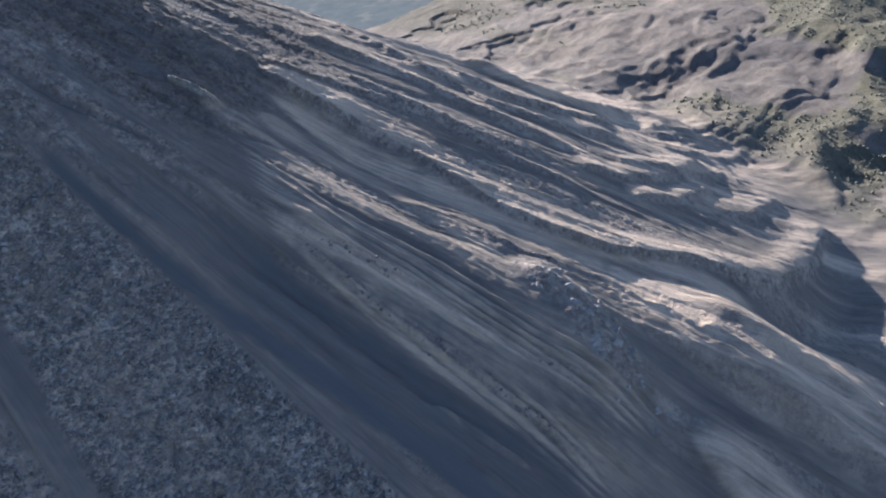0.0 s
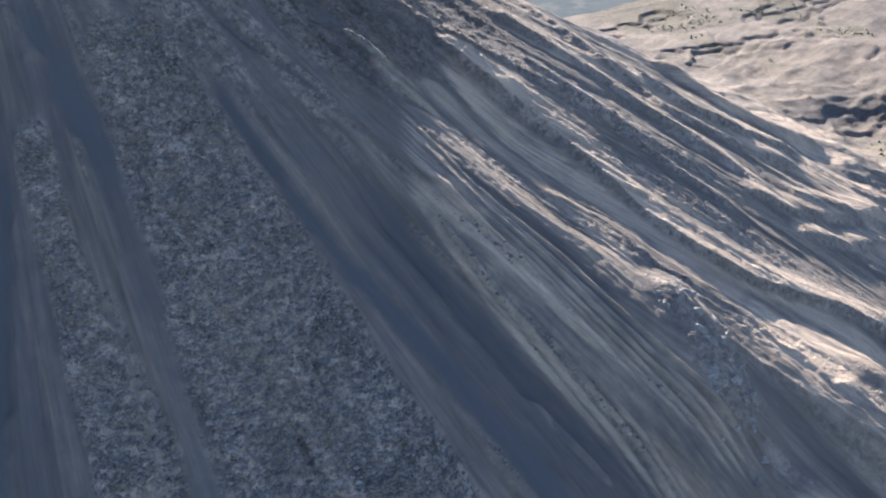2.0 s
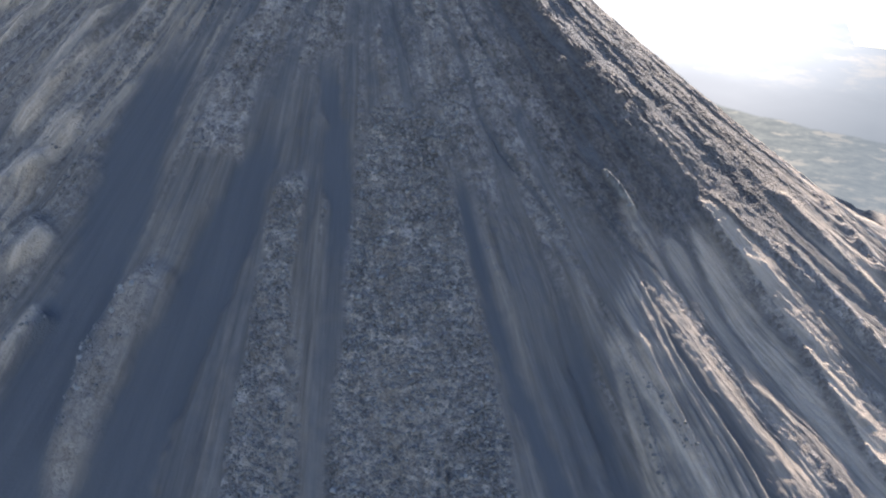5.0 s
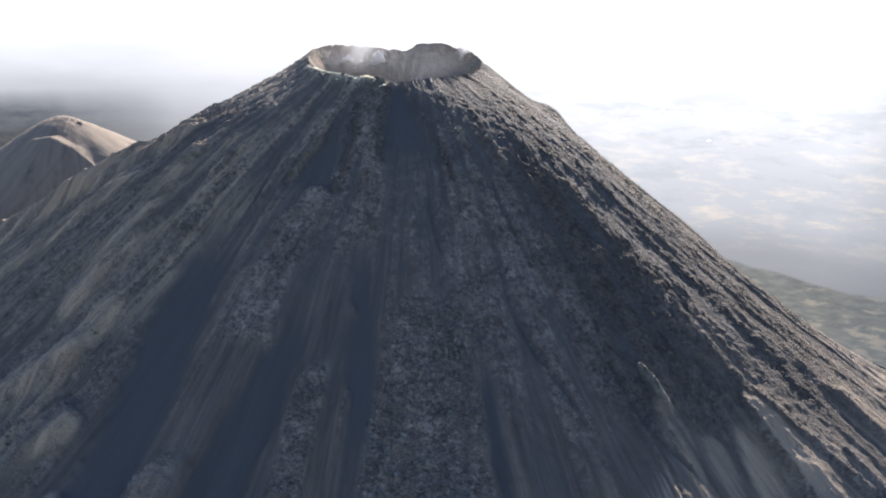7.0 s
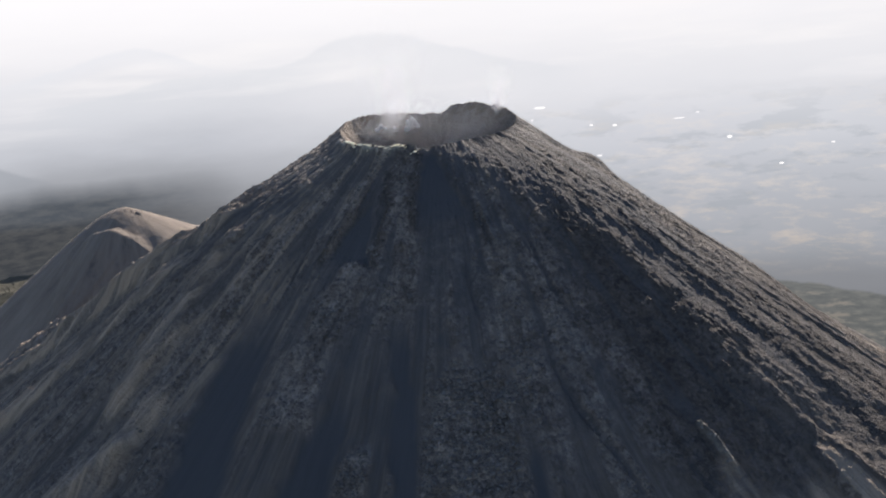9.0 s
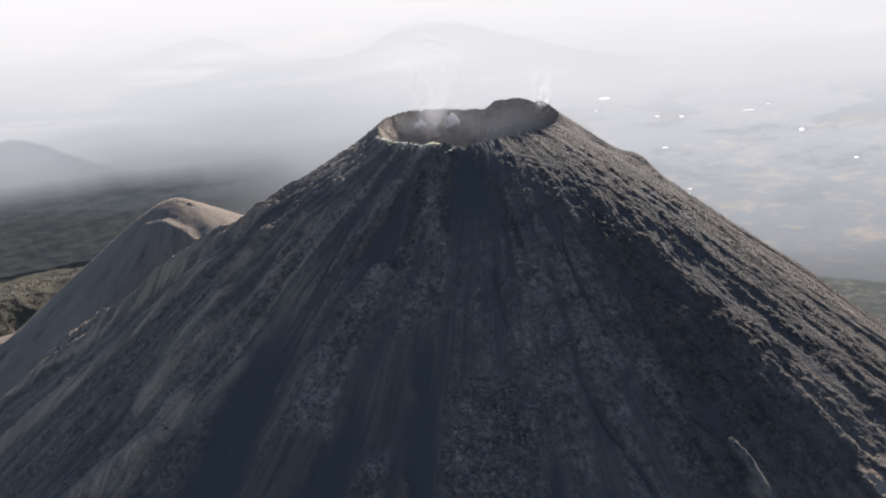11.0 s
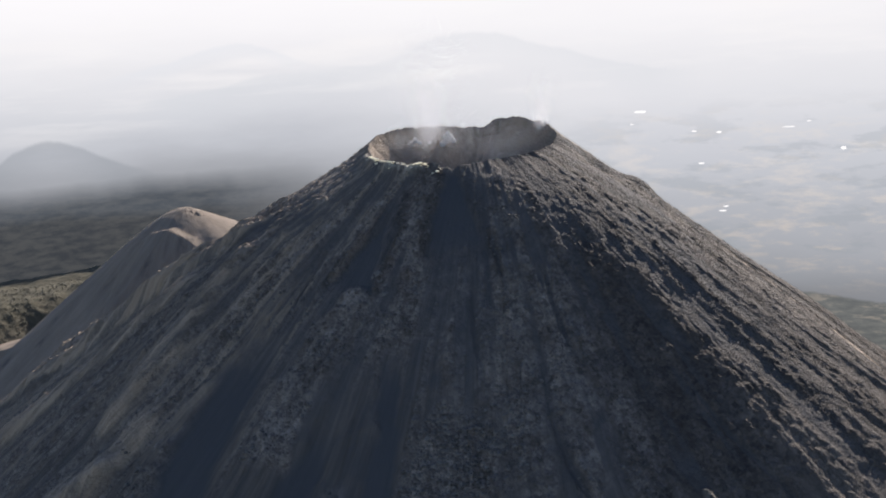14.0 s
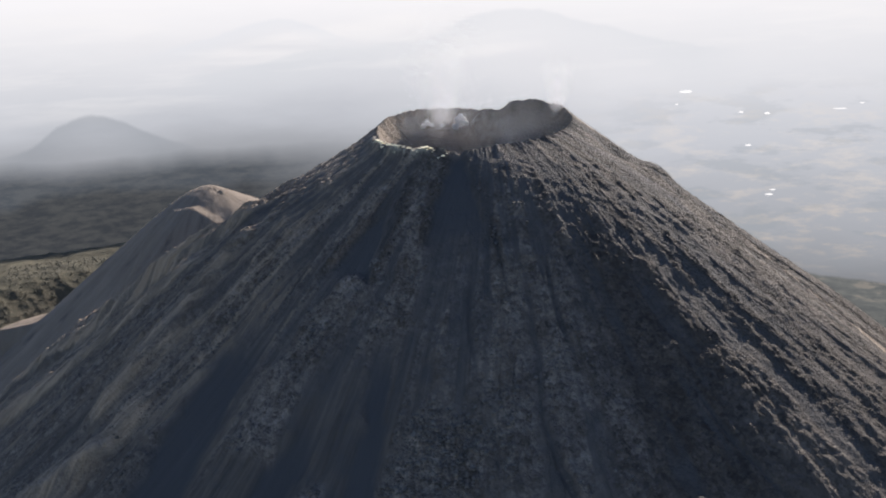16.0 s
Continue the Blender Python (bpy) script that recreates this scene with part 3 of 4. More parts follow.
    height = n.maths("ADD", height, n.maths("ADD", n.maths("ADD", n.maths("MULTIPLY", fine, 0.7), n.maths("MULTIPLY", speck, 0.45)), n.maths("MULTIPLY", n.maths("MULTIPLY", n.maths("MULTIPLY", streak, n.maths("SUBTRACT", 1.0, n.attr("ash"))), n.maths("SUBTRACT", 1.0, n.maths("MULTIPLY", n.maths("MINIMUM", 1.0, n.maths("MAXIMUM", n.attr("rock"), n.attr("lava"))), 0.85))), 1.2)))
    bump = n.add("ShaderNodeBump", Height=height, Strength=0.9, Distance=1.6)
    bsdf = n.add("ShaderNodeBsdfPrincipled", Base_Color=col, Roughness=0.93, Normal=bump.outputs[0])
    bsdf.inputs["Specular IOR Level"].default_value = 0.15
    n.tree.links.new(bsdf.outputs[0], n.out.inputs["Surface"])
    return n.mat


def curve(n, fac, lo, hi, stops):
    """A height from 0 to 1 along fac, from stops of (place, value)."""
    node = n.add("ShaderNodeValToRGB", Fac=n.ramp(fac, lo, hi))
    el = node.color_ramp.elements
    node.color_ramp.interpolation = "B_SPLINE"
    for k, (at, v) in enumerate(stops):
        e = el[k] if k < 2 else el.new((at - lo) / (hi - lo))
        e.position, e.color = (at - lo) / (hi - lo), (v, v, v, 1)
    return node.outputs["Color"]


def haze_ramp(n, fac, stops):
    """Painted tones of the haze by height, from stops of (metres, value)."""
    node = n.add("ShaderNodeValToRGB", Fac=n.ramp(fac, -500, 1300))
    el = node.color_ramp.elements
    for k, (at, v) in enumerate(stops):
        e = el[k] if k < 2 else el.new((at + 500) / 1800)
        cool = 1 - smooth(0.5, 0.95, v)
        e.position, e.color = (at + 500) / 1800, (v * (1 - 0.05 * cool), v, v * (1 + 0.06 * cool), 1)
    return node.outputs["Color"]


def backdrop_material():
    """The country, its fields, and mountains far off, with the haze painted into a glowing colour."""
    n = Nodes("far_haze")
    where = n.add("ShaderNodeTexCoord").outputs["Object"]
    split = n.add("ShaderNodeSeparateXYZ", Vector=where)
    x, y, z = split.outputs["X"], split.outputs["Y"], split.outputs["Z"]
    flat = n.add("ShaderNodeCombineXYZ", X=x, Y=y, Z=n.maths("MULTIPLY", z, 4.0)).outputs[0]
    around = n.add("ShaderNodeCombineXYZ", X=x, Y=y).outputs[0]
    turn = n.maths("MULTIPLY", n.maths("ARCSINE", n.maths("DIVIDE", x, 4680.0)), 57.29578)      # degrees east of north
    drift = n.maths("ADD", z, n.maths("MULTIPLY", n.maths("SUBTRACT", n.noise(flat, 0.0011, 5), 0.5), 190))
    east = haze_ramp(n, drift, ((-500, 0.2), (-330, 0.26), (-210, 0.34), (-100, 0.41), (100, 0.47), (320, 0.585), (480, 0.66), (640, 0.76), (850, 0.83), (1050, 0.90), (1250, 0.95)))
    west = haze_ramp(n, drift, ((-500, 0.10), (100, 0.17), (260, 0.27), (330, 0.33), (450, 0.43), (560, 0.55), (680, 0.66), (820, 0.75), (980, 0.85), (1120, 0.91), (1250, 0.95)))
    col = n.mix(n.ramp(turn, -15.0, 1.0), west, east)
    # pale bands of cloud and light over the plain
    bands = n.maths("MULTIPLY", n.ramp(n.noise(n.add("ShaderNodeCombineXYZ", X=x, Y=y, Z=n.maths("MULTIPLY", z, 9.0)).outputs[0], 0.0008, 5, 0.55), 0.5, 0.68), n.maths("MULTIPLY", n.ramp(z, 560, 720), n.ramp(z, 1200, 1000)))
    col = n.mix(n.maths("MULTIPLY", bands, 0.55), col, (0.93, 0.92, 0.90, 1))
    # mountain lines, the farther the paler with haze put into their colour
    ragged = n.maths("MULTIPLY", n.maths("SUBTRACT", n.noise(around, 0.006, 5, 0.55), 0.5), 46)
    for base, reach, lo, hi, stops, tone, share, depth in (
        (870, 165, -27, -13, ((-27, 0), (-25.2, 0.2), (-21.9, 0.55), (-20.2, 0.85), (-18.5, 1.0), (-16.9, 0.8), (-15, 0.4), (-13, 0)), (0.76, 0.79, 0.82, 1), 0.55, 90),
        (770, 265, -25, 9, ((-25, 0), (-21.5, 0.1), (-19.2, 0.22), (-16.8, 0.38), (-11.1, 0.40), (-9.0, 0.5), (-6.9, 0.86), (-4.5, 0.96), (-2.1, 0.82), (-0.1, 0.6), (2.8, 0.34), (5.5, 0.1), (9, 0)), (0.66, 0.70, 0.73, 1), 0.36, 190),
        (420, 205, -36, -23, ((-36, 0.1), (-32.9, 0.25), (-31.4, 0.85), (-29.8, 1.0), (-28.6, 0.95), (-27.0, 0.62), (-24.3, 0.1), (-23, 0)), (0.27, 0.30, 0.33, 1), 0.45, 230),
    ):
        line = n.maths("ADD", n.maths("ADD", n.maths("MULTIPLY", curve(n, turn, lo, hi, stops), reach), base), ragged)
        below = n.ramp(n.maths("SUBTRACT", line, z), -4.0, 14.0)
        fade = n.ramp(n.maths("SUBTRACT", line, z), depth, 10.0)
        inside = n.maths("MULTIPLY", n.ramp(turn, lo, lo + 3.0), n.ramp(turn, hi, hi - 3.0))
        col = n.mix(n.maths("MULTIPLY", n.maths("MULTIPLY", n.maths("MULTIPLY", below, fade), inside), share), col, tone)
    # dusky wooded hills to the north-west, the farther line blued by painted haze
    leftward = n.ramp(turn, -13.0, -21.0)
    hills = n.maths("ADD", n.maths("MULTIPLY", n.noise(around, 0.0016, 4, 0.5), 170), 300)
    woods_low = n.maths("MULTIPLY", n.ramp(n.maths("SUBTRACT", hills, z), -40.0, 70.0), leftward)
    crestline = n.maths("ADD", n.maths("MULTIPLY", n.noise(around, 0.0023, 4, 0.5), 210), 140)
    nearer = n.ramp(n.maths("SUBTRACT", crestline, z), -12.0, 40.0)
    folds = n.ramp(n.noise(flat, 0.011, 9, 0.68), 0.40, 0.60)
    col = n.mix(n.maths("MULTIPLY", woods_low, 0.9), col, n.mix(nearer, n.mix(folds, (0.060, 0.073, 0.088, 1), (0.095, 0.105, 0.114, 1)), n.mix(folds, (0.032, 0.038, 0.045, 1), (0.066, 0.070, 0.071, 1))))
    # the low olive plateau at the foot of the plain
    brow = n.maths("ADD", n.maths("MULTIPLY", curve(n, turn, 8, 36, ((8, 1.0), (14, 0.86), (17.6, 0.7), (21, 0.62), (24, 0.5), (27.5, 0.22), (31, 0.1), (36, 0.0))), 240), n.maths("MULTIPLY", n.maths("SUBTRACT", n.noise(around, 0.008, 5, 0.55), 0.5), 40))
    low = n.maths("MULTIPLY", n.ramp(n.maths("SUBTRACT", n.maths("SUBTRACT", brow, 505.0), z), -4.0, 8.0), n.ramp(turn, 6.0, 12.0))
    scrub = n.ramp(n.noise(flat, 0.012, 9, 0.68), 0.4, 0.62)
    glade = n.ramp(n.noise(flat, 0.006, 7, 0.62), 0.54, 0.62)
    col = n.mix(n.maths("MULTIPLY", low, 0.66), col, n.mix(glade, n.mix(scrub, (0.08, 0.088, 0.08, 1), (0.165, 0.168, 0.145, 1)), (0.27, 0.24, 0.19, 1)))
    # pale fields on the plain
    plain = n.maths("MULTIPLY", n.maths("MULTIPLY", n.ramp(z, 640, 420), n.ramp(z, -330, -120)), n.ramp(turn, -3.0, 6.0))
    fields = n.maths("MULTIPLY", n.ramp(n.noise(flat, 0.0046, 9, 0.7), 0.5, 0.66), plain)
    col = n.mix(n.maths("MULTIPLY", fields, 0.4), col, n.mix(n.ramp(z, -150, 300), (0.72, 0.60, 0.46, 1), (0.80, 0.74, 0.66, 1)))
    woods = n.maths("MULTIPLY", n.ramp(n.noise(flat, 0.0031, 6, 0.6), 0.53, 0.60), plain)
    col = n.mix(n.maths("MULTIPLY", woods, 0.22), col, (0.26, 0.31, 0.34, 1))
    # haze painted darker to the east, away from the sun
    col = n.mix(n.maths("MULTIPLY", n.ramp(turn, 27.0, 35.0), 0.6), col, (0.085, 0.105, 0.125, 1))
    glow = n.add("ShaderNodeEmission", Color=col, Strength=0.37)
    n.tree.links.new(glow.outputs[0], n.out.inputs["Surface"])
    return n.mat


def glint_material():
    """Sun glint on bright roofs far off in the haze, put in as a white glow."""
    n = Nodes("roof_glint")
    glow = n.add("ShaderNodeEmission", Color=(1.0, 0.99, 0.97, 1), Strength=0.42)
    n.tree.links.new(glow.outputs[0], n.out.inputs["Surface"])
    return n.mat


GROUND = ground_material()
HAZE = backdrop_material()
GLINT = glint_material()

# ---- the large forms ----
DETAIL = 0.75


def spread(parts):
    """Azimuths in degrees, densely where asked: (from, to, count)."""
    return np.radians(np.concatenate([np.linspace(a, b, max(4, int(c * DETAIL)), endpoint=False) for a, b, c in parts]))


def steps(parts):
    return np.concatenate([np.linspace(a, b, int(c * DETAIL), endpoint=False) for a, b, c in parts])


cols = spread([(-180, -125, 150), (-125, -60, 330), (-60, 0, 430), (0, 36, 430), (36, 75, 270), (75, 125, 250), (125, 180, 60)])
rim_row = rim_radius(cols)[None, :]
volcano = tagged(new("volcano"), "steep dark ash and lava volcano with gullied flanks and open crater", "volcano")
volcano.location = (0, 0, -150)


def under(ob, parent, label=""):
    """Makes ob a part of parent, where it is."""
    ob.parent = parent
    ob.matrix_parent_inverse = Matrix.Translation(parent.location).inverted()
    return tagged(ob, label)


s1 = steps([(0.012, 1.0, 60)])[:, None]
bowl = np.concatenate([rim_row * s1, rim_row - 0.6, rim_row])
under(land("crater", cols, bowl, GROUND, CRATER), volcano, "bowl-shaped crater with grey-brown dusty walls")
reach = steps([(0.0, 900, 600), (900, 1265, 170)])[:, None]
flank = rim_row + reach * (1 - (rim_row - 120) / 1265)
under(land("flank", cols, flank, GROUND, CRATER), volcano, "dark scree flank with ash chutes and lava ribs")

ring = np.radians(np.linspace(-180, 180, int(420 * DETAIL), endpoint=False))
knoll = land("hill", ring, np.linspace(0.5, 480, int(230 * DETAIL))[:, None] + 0 * ring[None, :], GROUND, (-690.0, 500.0), hill=True)
tagged(knoll, "bare rounded side hill of tan volcanic ash beside the cone", "hill")

CENTRE, REACH = (0.0, -1330.0), 4600.0
cols = spread([(-180, -95, 420), (-95, 20, 160), (20, 125, 760), (125, 180, 180)])
lean = -CENTRE[1] * np.cos(cols)
edge = lean + np.sqrt(REACH**2 - CENTRE[1] ** 2 + lean**2)
edge = np.where(cols < radians(-92), np.minimum(edge, 2050 + 260 * fbm(np.cos(cols) * 7, np.sin(cols) * 7, 4, 121)), edge)
edge = edge + (np.minimum(edge, 1980 + 160 * fbm(np.cos(cols) * 7, np.sin(cols) * 7, 4, 131)) - edge) * smooth(1.6, 2.1, cols)
inner_edge = 1366.0
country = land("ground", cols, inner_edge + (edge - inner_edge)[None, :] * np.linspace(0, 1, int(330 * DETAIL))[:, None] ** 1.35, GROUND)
tagged(country, "grey lava fields, dusty slopes and dark forest round the volcano", "ground", kind="structure")


def backdrop():
    """A ring of far country; its upper edge is the far mountains' line."""
    bm = bmesh.new()
    n = 720
    lower, upper = [], []
    for k in range(n):
        a = 2 * math.pi * k / n                       # 0 to the north, positive to the east
        x, y = CENTRE[0] + 4680 * math.sin(a), CENTRE[1] + 4680 * math.cos(a)
        deg = (math.degrees(a) + 180) % 360 - 180
        open_side = min(max((33 - deg) / 3, 0), 1) * min(max((deg + 52) / 6, 0), 1)
        lower.append(bm.verts.new((x, y, -1100)))
        upper.append(bm.verts.new((x, y, (1310 - 18 * max(deg - 8, 0) - (14 * max(deg - 8, 0) + 15 * max(deg - 22, 0)) * smooth(24.6, 27.5, deg)) * open_side - 60 * (1 - open_side))))
    for k in range(n):
        bm.faces.new((lower[k], lower[(k + 1) % n], upper[(k + 1) % n], upper[k]))
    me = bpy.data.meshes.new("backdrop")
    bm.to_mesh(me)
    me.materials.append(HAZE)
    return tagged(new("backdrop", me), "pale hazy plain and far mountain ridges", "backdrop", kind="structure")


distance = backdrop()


def roof(deg, z, wide, high):
    """A roof's glint on the plain, a low uneven glowing shape set just before the haze."""
    bm = bmesh.new()
    a = radians(deg)
    right, back = Vector((math.cos(a), -math.sin(a), 0)), Vector((math.sin(a), math.cos(a), 0))
    at = Vector((CENTRE[0], CENTRE[1], z)) + back * 4640
    wide, high = 0.7 * wide, 0.42 * high
    outline = ((-0.5, 0.1), (-0.32, -0.35), (0.2, -0.5), (0.5, -0.2), (0.42, 0.4), (-0.1, 0.5))
    fronts = [bm.verts.new(at + right * (u * wide) + Vector((0, 0, v * high))) for u, v in outline]
    backs = [bm.verts.new(v.co + back * 8) for v in fronts]
    bm.faces.new(fronts)
    bm.faces.new(backs[::-1])
    for k in range(len(fronts)):
        bm.faces.new((fronts[k], backs[k], backs[(k + 1) % 6], fronts[(k + 1) % 6]))
    me = bpy.data.meshes.new("roof")
    bm.to_mesh(me)
    bm.free()
    me.materials.append(GLINT)
    ob = new("roof", me)
    ob.parent = distance
    return tagged(ob, "bright white roof glinting in the haze")


for deg, z, wide, high in ((5.5, 578, 84, 26), (8.6, 475, 30, 16), (10.0, 467, 34, 22), (13.8, 481, 80, 10), (16.7, 378, 34, 34), (9.0, 321, 40, 16), (10.4, 112, 34, 12), (10.2, 90, 50, 16), (5.0, 520, 20, 12), (19.6, 240, 30, 20), (22.4, 330, 24, 14), (14.9, 505, 26, 10)):
    roof(deg, z, wide, high)


# ---- loose rock, crusts and steam ----
def rock_material(name, dark, light):
    n = Nodes(name)
    where = n.add("ShaderNodeTexCoord").outputs["Object"]
    info = n.add("ShaderNodeObjectInfo").outputs["Random"]
    isle = n.add("ShaderNodeNewGeometry").outputs["Random Per Island"]
    tone = n.ramp(n.maths("ADD", n.maths("MULTIPLY", n.noise(where, 0.8, 5), 0.8), n.maths("MULTIPLY", n.maths("ADD", info, isle), 0.3)), 0.3, 1.0)
    bump = n.add("ShaderNodeBump", Height=n.noise(where, 1.6, 5), Strength=0.7, Distance=0.4)
    bsdf = n.add("ShaderNodeBsdfPrincipled", Base_Color=n.mix(tone, dark, light), Roughness=0.92, Normal=bump.outputs[0])
    bsdf.inputs["Specular IOR Level"].default_value = 0.15
    n.tree.links.new(bsdf.outputs[0], n.out.inputs["Surface"])
    return n.mat


ROCK = rock_material("lava_block", (0.055, 0.052, 0.050, 1), (0.180, 0.171, 0.163, 1))
CRUST = rock_material("sulphur_crust", (0.92, 0.80, 0.50, 1), (0.95, 0.88, 0.68, 1))


def block_mesh(name, seed, material, level=1, squash=0.7, rough=0.35):
    """An angular block about one unit across its radius."""
    bm = bmesh.new()
    bmesh.ops.create_icosphere(bm, subdivisions=level, radius=1.0)
    rng = random.Random(seed)
    turn = Euler((rng.uniform(0, 6), rng.uniform(0, 6), rng.uniform(0, 6))).to_matrix()
    shift = Vector((seed * 3.7, seed * 1.9, seed * 5.3))
    for v in bm.verts:
        p = turn @ v.co
        p *= 1 + rough * noise.noise(p * 1.1 + shift) * 1.6 + 0.5 * rough * noise.noise(p * 2.7 - shift)
        v.co = Vector((p.x, p.y * 0.85, p.z * squash))
    me = bpy.data.meshes.new(name)
    bm.to_mesh(me)
    bm.free()
    me.materials.append(material)
    return me


def heights(x, y):
    g = Relief(np.array(x, float), np.array(y, float))
    shape(g)
    return g


rng = np.random.default_rng(5)


def joined(name, spots, sizes, mesh_makers, material, sink=0.25, tall=1.0):
    """Many small blocks as one mesh; spots are rows of x, y, z."""
    verts, faces, base = [], [], 0
    for k, ((x, y, z), size) in enumerate(zip(spots, sizes)):
        co, tri = mesh_makers[k % len(mesh_makers)]
        turn = rng.uniform(0, 6.28)
        c, s = math.cos(turn), math.sin(turn)
        p = co * size
        p = np.stack([p[:, 0] * c - p[:, 1] * s + x, p[:, 0] * s + p[:, 1] * c + y, p[:, 2] * tall + z + size * (0.5 - sink)], 1)
        verts.append(p)
        faces.append(tri + base)
        base += len(p)
    co, tri = np.concatenate(verts), np.concatenate(faces)
    me = bpy.data.meshes.new(name)
    me.vertices.add(len(co))
    me.vertices.foreach_set("co", co.ravel())
    me.loops.add(tri.size)
    me.loops.foreach_set("vertex_index", tri.ravel().astype(np.int32))
    me.polygons.add(len(tri))
    me.polygons.foreach_set("loop_start", np.arange(0, tri.size, 3, dtype=np.int32))
    me.update(calc_edges=True)
    me.materials.append(material)
    return new(name, me)


def arrays(me):
    co = np.array([v.co[:] for v in me.vertices])
    return co, np.array([p.vertices[:] for p in me.polygons])


# the rubble that covers the rocky ground
def strew(count, azimuths, radii, least, clump=-1.0):
    a = np.radians(rng.uniform(*azimuths, count))
    r = np.sqrt(rng.uniform(radii[0] ** 2, radii[1] ** 2, count))
    g = heights(r * np.sin(a), -r * np.cos(a))
    keep = (g.rock > least + 0.5 * rng.random(count)) & (fbm(g.x / 34, g.y / 50, 3, 95) > clump)
    return np.stack([g.x, g.y, g.z], 1)[keep]


chips = [arrays(block_mesh("chip", k, ROCK, 1 if k < 3 else 1, 0.75, 0.4)) for k in range(6)]
spots = np.concatenate([strew(24000, (-42, 22), (150, 980), 0.3, 0.08), strew(16000, (-15, 10), (430, 980), 0.3)])
sizes = 0.7 + 1.9 * rng.random(len(spots)) ** 2.2
rubble = joined("rubble", spots, sizes, chips, ROCK)
tagged(under(rubble, volcano, "angular grey lava rubble on the slope"), kind="stuff")

# the larger blocks of the debris field, one by one
shapes = [block_mesh("boulder", 20 + k, ROCK, 1, 0.72, 0.4) for k in range(8)]
spots = strew(900, (-14, 10), (430, 960), 0.45)[:290]
for k, (x, y, z) in enumerate(spots):
    ob = under(new("boulder", shapes[k % 8]), volcano)
    size = 1.5 + 2.2 * rng.random() ** 3
    ob.matrix_basis = Matrix.Translation((x, y, z + 0.2 * size)) @ Matrix.Rotation(rng.uniform(0, 6.28), 4, "Z") @ Matrix.Scale(size, 4)

# sulphur crusts on the south-west rim
crusts = [block_mesh("sulphur_crust", 40 + k, CRUST, 1, 0.3, 0.45) for k in range(5)]
for k in range(80):
    a = rng.uniform(-0.95, -0.1) if k % 3 else rng.uniform(-0.95, -0.55)
    d = rim_radius(np.array([a]))[0] + rng.normal(5.0, 4.0)
    g = heights([CRATER[0] + d * math.sin(a)], [CRATER[1] - d * math.cos(a)])
    ob = under(new("sulphur_crust", crusts[k % 5]), volcano, "pale yellow sulphur crust")
    size = 1.0 + 3.0 * rng.random() ** 2.5
    ob.matrix_basis = Matrix.Translation((g.x[0], g.y[0], g.z[0] + 0.25 * size)) @ Matrix.Rotation(rng.uniform(0, 6.28), 4, "Z") @ Matrix.Scale(size, 4)


def outcrop(label, line, count, size, spread_out, seed):
    """A crag of several large blocks along a line, sunk into the slope."""
    local = random.Random(seed)
    mid = line[len(line) // 2]
    g = heights([mid[0]], [mid[1]])
    crag = tagged(new("rock_outcrop"), label, "rock outcrop", "rock outcrops on the flank")
    crag.location = (mid[0], mid[1], g.z[0])
    for k in range(count):
        t = (k + local.random()) / count * (len(line) - 1)
        i = min(int(t), len(line) - 2)
        f = t - i
        x = line[i][0] * (1 - f) + line[i + 1][0] * f + local.gauss(0, spread_out)
        y = line[i][1] * (1 - f) + line[i + 1][1] * f + local.gauss(0, spread_out)
        g = heights([x], [y])
        ob = new("block", block_mesh("block", seed * 50 + k, ROCK, 2, 0.8, 0.45))
        ob.parent = crag
        s = size * local.uniform(0.5, 1.3)
        ob.matrix_basis = Matrix.Translation((x - mid[0], y - mid[1], float(g.z[0]) - crag.location.z - 0.5 * s)) @ Matrix.Rotation(local.uniform(0, 6.28), 4, "Z") @ Matrix.Diagonal((s, s * 0.7, s * 0.8, 1))
    return crag


outcrop("weathered grey lava crag with a jagged crest", [(394, -800), (386, -862), (374, -925), (362, -978)], 38, 7.5, 15, 3)
outcrop("pale grey broken scarp at the edge of a lobe", [(-234, -556), (-262, -596), (-290, -630), (-300, -670)], 16, 4.0, 4, 4)
outcrop("dark ragged lava ribs below the crater rim", [(-95, -262), (-92, -285), (-80, -300)], 7, 4.5, 4, 5)
outcrop("small light lava fin in the shaded scree", [(244, -470), (256, -488), (268, -515)], 8, 3.0, 2, 6)


# ---- steam ----
def steam_material():
    n = Nodes("steam")
    soft = n.add("ShaderNodeBsdfTranslucent", Color=(0.98, 0.98, 0.99, 1))
    plain = n.add("ShaderNodeBsdfDiffuse", Color=(0.95, 0.96, 0.98, 1))
    mix = n.add("ShaderNodeMixShader", Fac=0.2)
    n.tree.links.new(soft.outputs[0], mix.inputs[1])
    n.tree.links.new(plain.outputs[0], mix.inputs[2])
    n.tree.links.new(mix.outputs[0], n.out.inputs["Surface"])
    return n.mat


STEAM = steam_material()
TETRA = [(np.array([(1, 1, 1), (-1, -1, 1), (-1, 1, -1), (1, -1, -1)], float) * 0.8, np.array([(0, 1, 2), (0, 3, 1), (0, 2, 3), (1, 3, 2)]))]


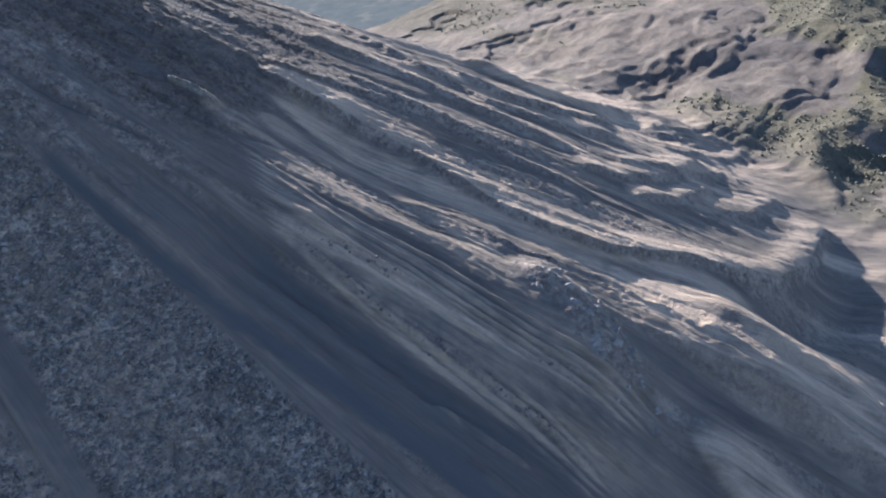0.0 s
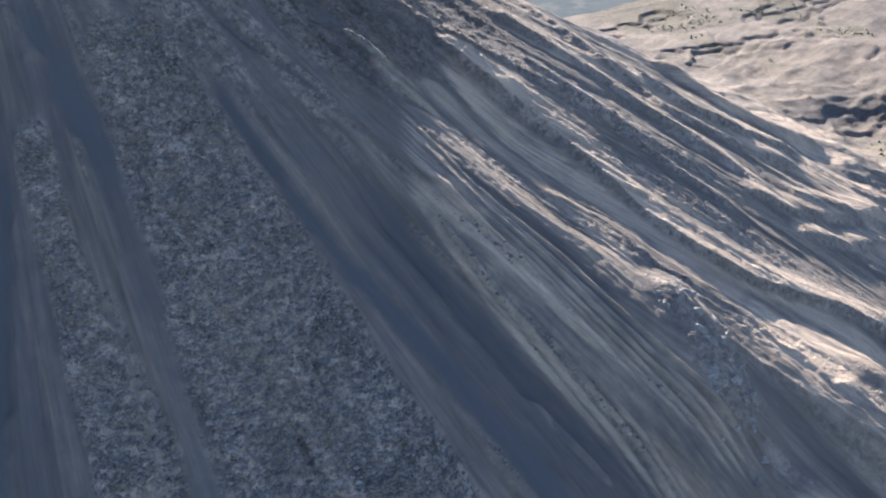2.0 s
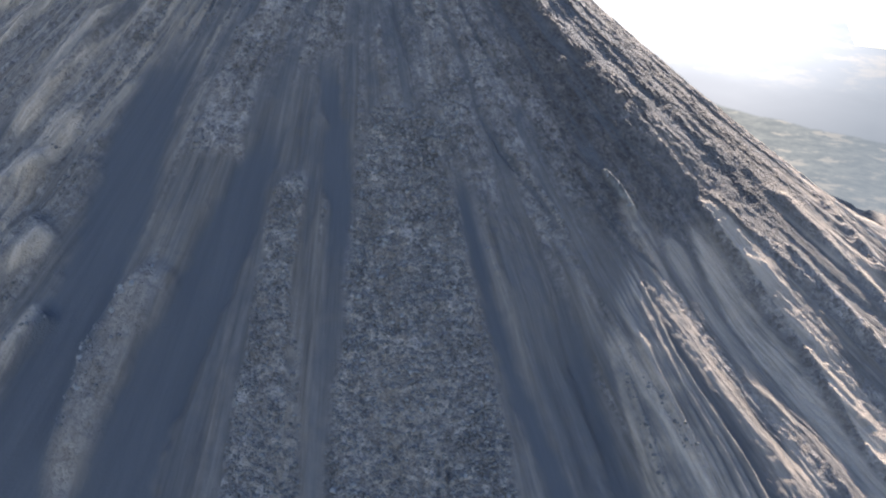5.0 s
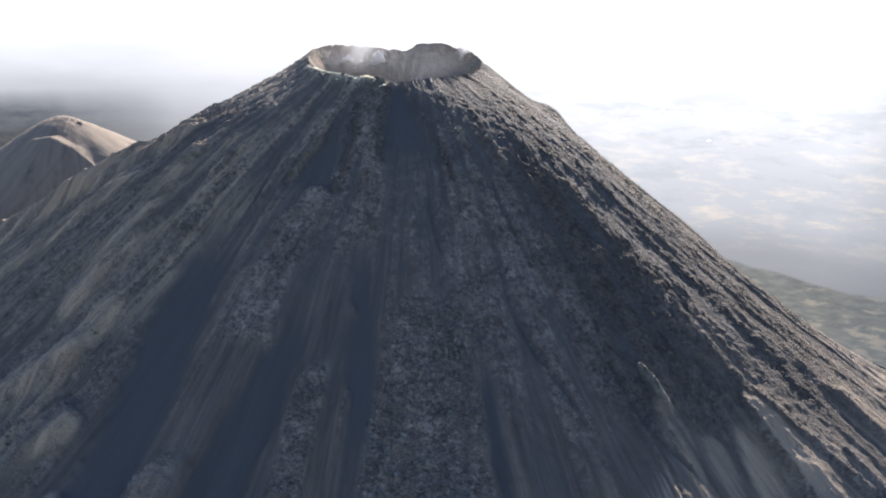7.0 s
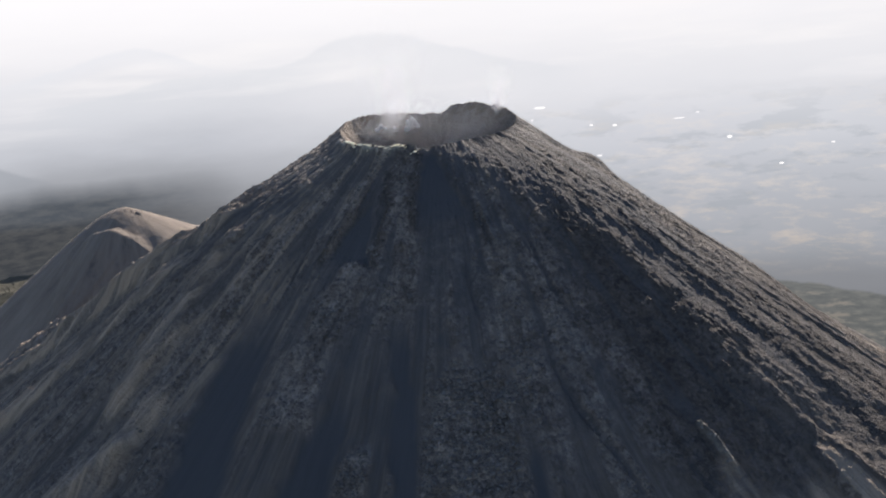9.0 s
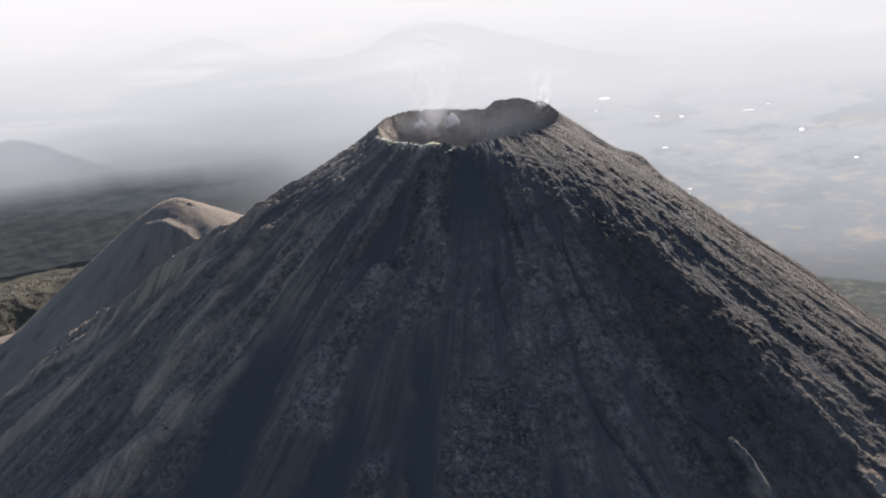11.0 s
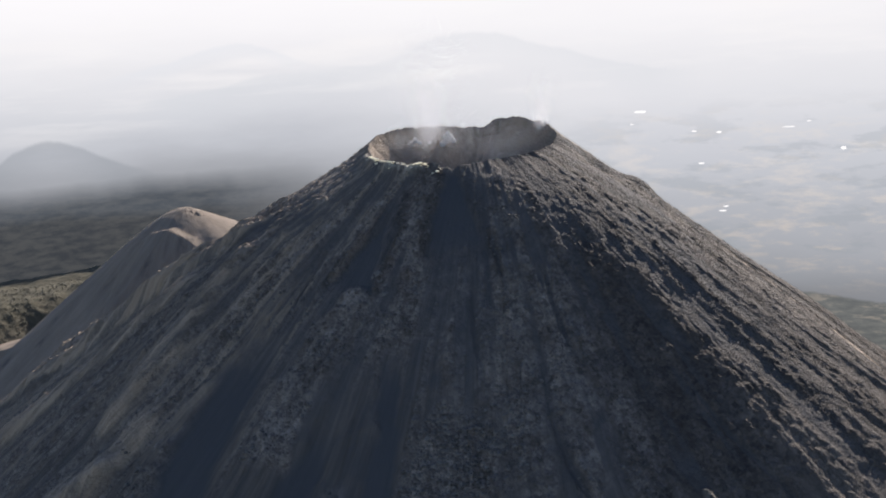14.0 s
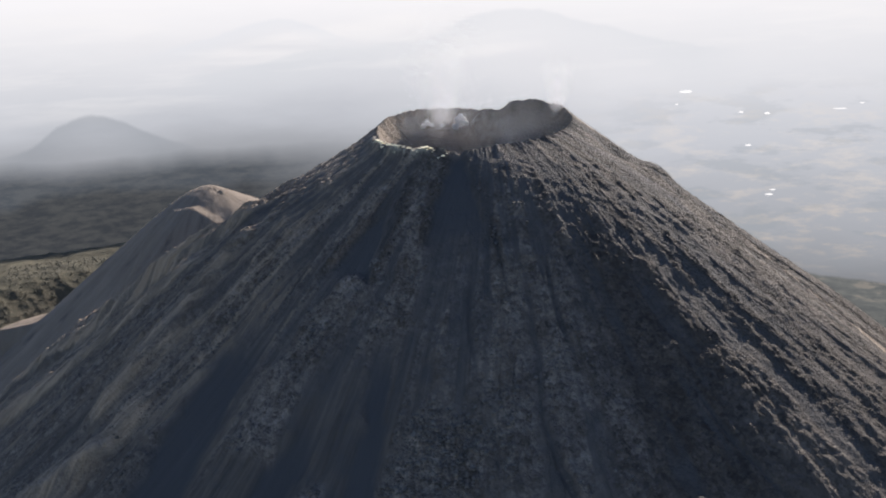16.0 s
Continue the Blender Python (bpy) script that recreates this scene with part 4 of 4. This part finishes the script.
def steam(label, foot, top, wide_foot, wide_top, count, size, lumps=0.75):
    """A drift of fine droplets from foot to top, thinning out upwards."""
    t = rng.random(count) ** 1.5
    foot, top = np.array(foot, float), np.array(top, float)
    axis = foot + (top - foot) * t[:, None]
    wide = wide_foot + (wide_top - wide_foot) * t
    curl = np.stack([np.sin(t * 5 + 1), np.cos(t * 4), 0 * t], 1) * (wide * 0.25)[:, None]
    clump = rng.normal(0, 1, (40, 3))[rng.integers(0, 40, count)] * lumps
    p = axis + curl + (clump + rng.normal(0, 0.45, (count, 3))) * wide[:, None]
    ob = joined("steam_plume", p, size * (0.4 + rng.random(count)), TETRA, STEAM)
    return tagged(ob, label, "steam", "steam over the crater")


def puff(label, balls, count, size):
    """A billow of steam: fine droplets in several soft balls (x, y, z, radius)."""
    balls = np.array(balls, float)
    pick = rng.integers(0, len(balls), count)
    way = rng.normal(0, 1, (count, 3))
    way /= np.linalg.norm(way, axis=1)[:, None]
    p = balls[pick, :3] + way * (balls[pick, 3] * rng.random(count) ** 0.45)[:, None]
    return tagged(joined("steam_plume", p, size * (0.4 + rng.random(count)), TETRA, STEAM), label, "steam", "steam over the crater")


puff("bright white puff of steam inside the crater", [(-52, 40, 724, 4.5), (-46, 41, 729, 5.5), (-41, 39, 733, 5.0), (-50, 42, 734, 3.5), (-37, 40, 728, 3.5), (-44, 40, 738, 3.5)], 5000, 0.5)
puff("small white puff of steam at the western rim", [(-96, 30, 727, 3.5), (-90, 31, 731, 4.0), (-84, 30, 728, 3.0), (-70, 34, 727, 2.5)], 2400, 0.4)
steam("thin grey-white column of steam rising from the crater", (-74, 40, 738), (-56, 40, 850), 9, 24, 34000, 0.17, 1.0)
steam("faint bluish fumes along the crater rim", (-115, 10, 722), (-5, 30, 742), 15, 18, 24000, 0.13)
steam("faint bluish fumes over the eastern crater floor", (-10, 20, 708), (75, 40, 730), 24, 20, 22000, 0.12)
steam("wisp of steam at the eastern crater rim", (85, 60, 744), (92, 60, 800), 5, 12, 12000, 0.15)

# ---- far woods ----
WOOD = Nodes("woodland")
tone = WOOD.add("ShaderNodeNewGeometry").outputs["Random Per Island"]
leaf = WOOD.add("ShaderNodeBsdfPrincipled", Base_Color=WOOD.mix(tone, (0.062, 0.062, 0.046, 1), (0.105, 0.098, 0.070, 1)), Roughness=0.9)
WOOD.tree.links.new(leaf.outputs[0], WOOD.out.inputs["Surface"])
crowns = [arrays(block_mesh("crown", 70 + k, ROCK, 1, 0.9, 0.5)) for k in range(5)]


def woods(label, count, azimuths, radii, size):
    a = np.radians(rng.uniform(*azimuths, count))
    r = rng.uniform(*radii, count)
    g = heights(r * np.sin(a), -r * np.cos(a))
    keep = (g.veg > 0.3 + 0.5 * rng.random(count)) & (np.hypot(g.x, g.y - CENTRE[1]) < REACH - 40) & ((a > radians(-92)) | (r < 1780))
    spots = np.stack([g.x, g.y, g.z], 1)[keep]
    ob = joined("woodland", spots, size * (0.5 + rng.random(len(spots))), crowns, WOOD.mat, sink=0.1, tall=1.2)
    return tagged(ob, label, "woodland", kind="stuff")


woods("grey-green forest and brush on the shelf below the hill", 5000, (-168, -98), (1150, 1780), 1.8)
woods("scattered dark scrub and woods beyond the lava fields", 16000, (45, 110), (1500, 3900), 2.8)
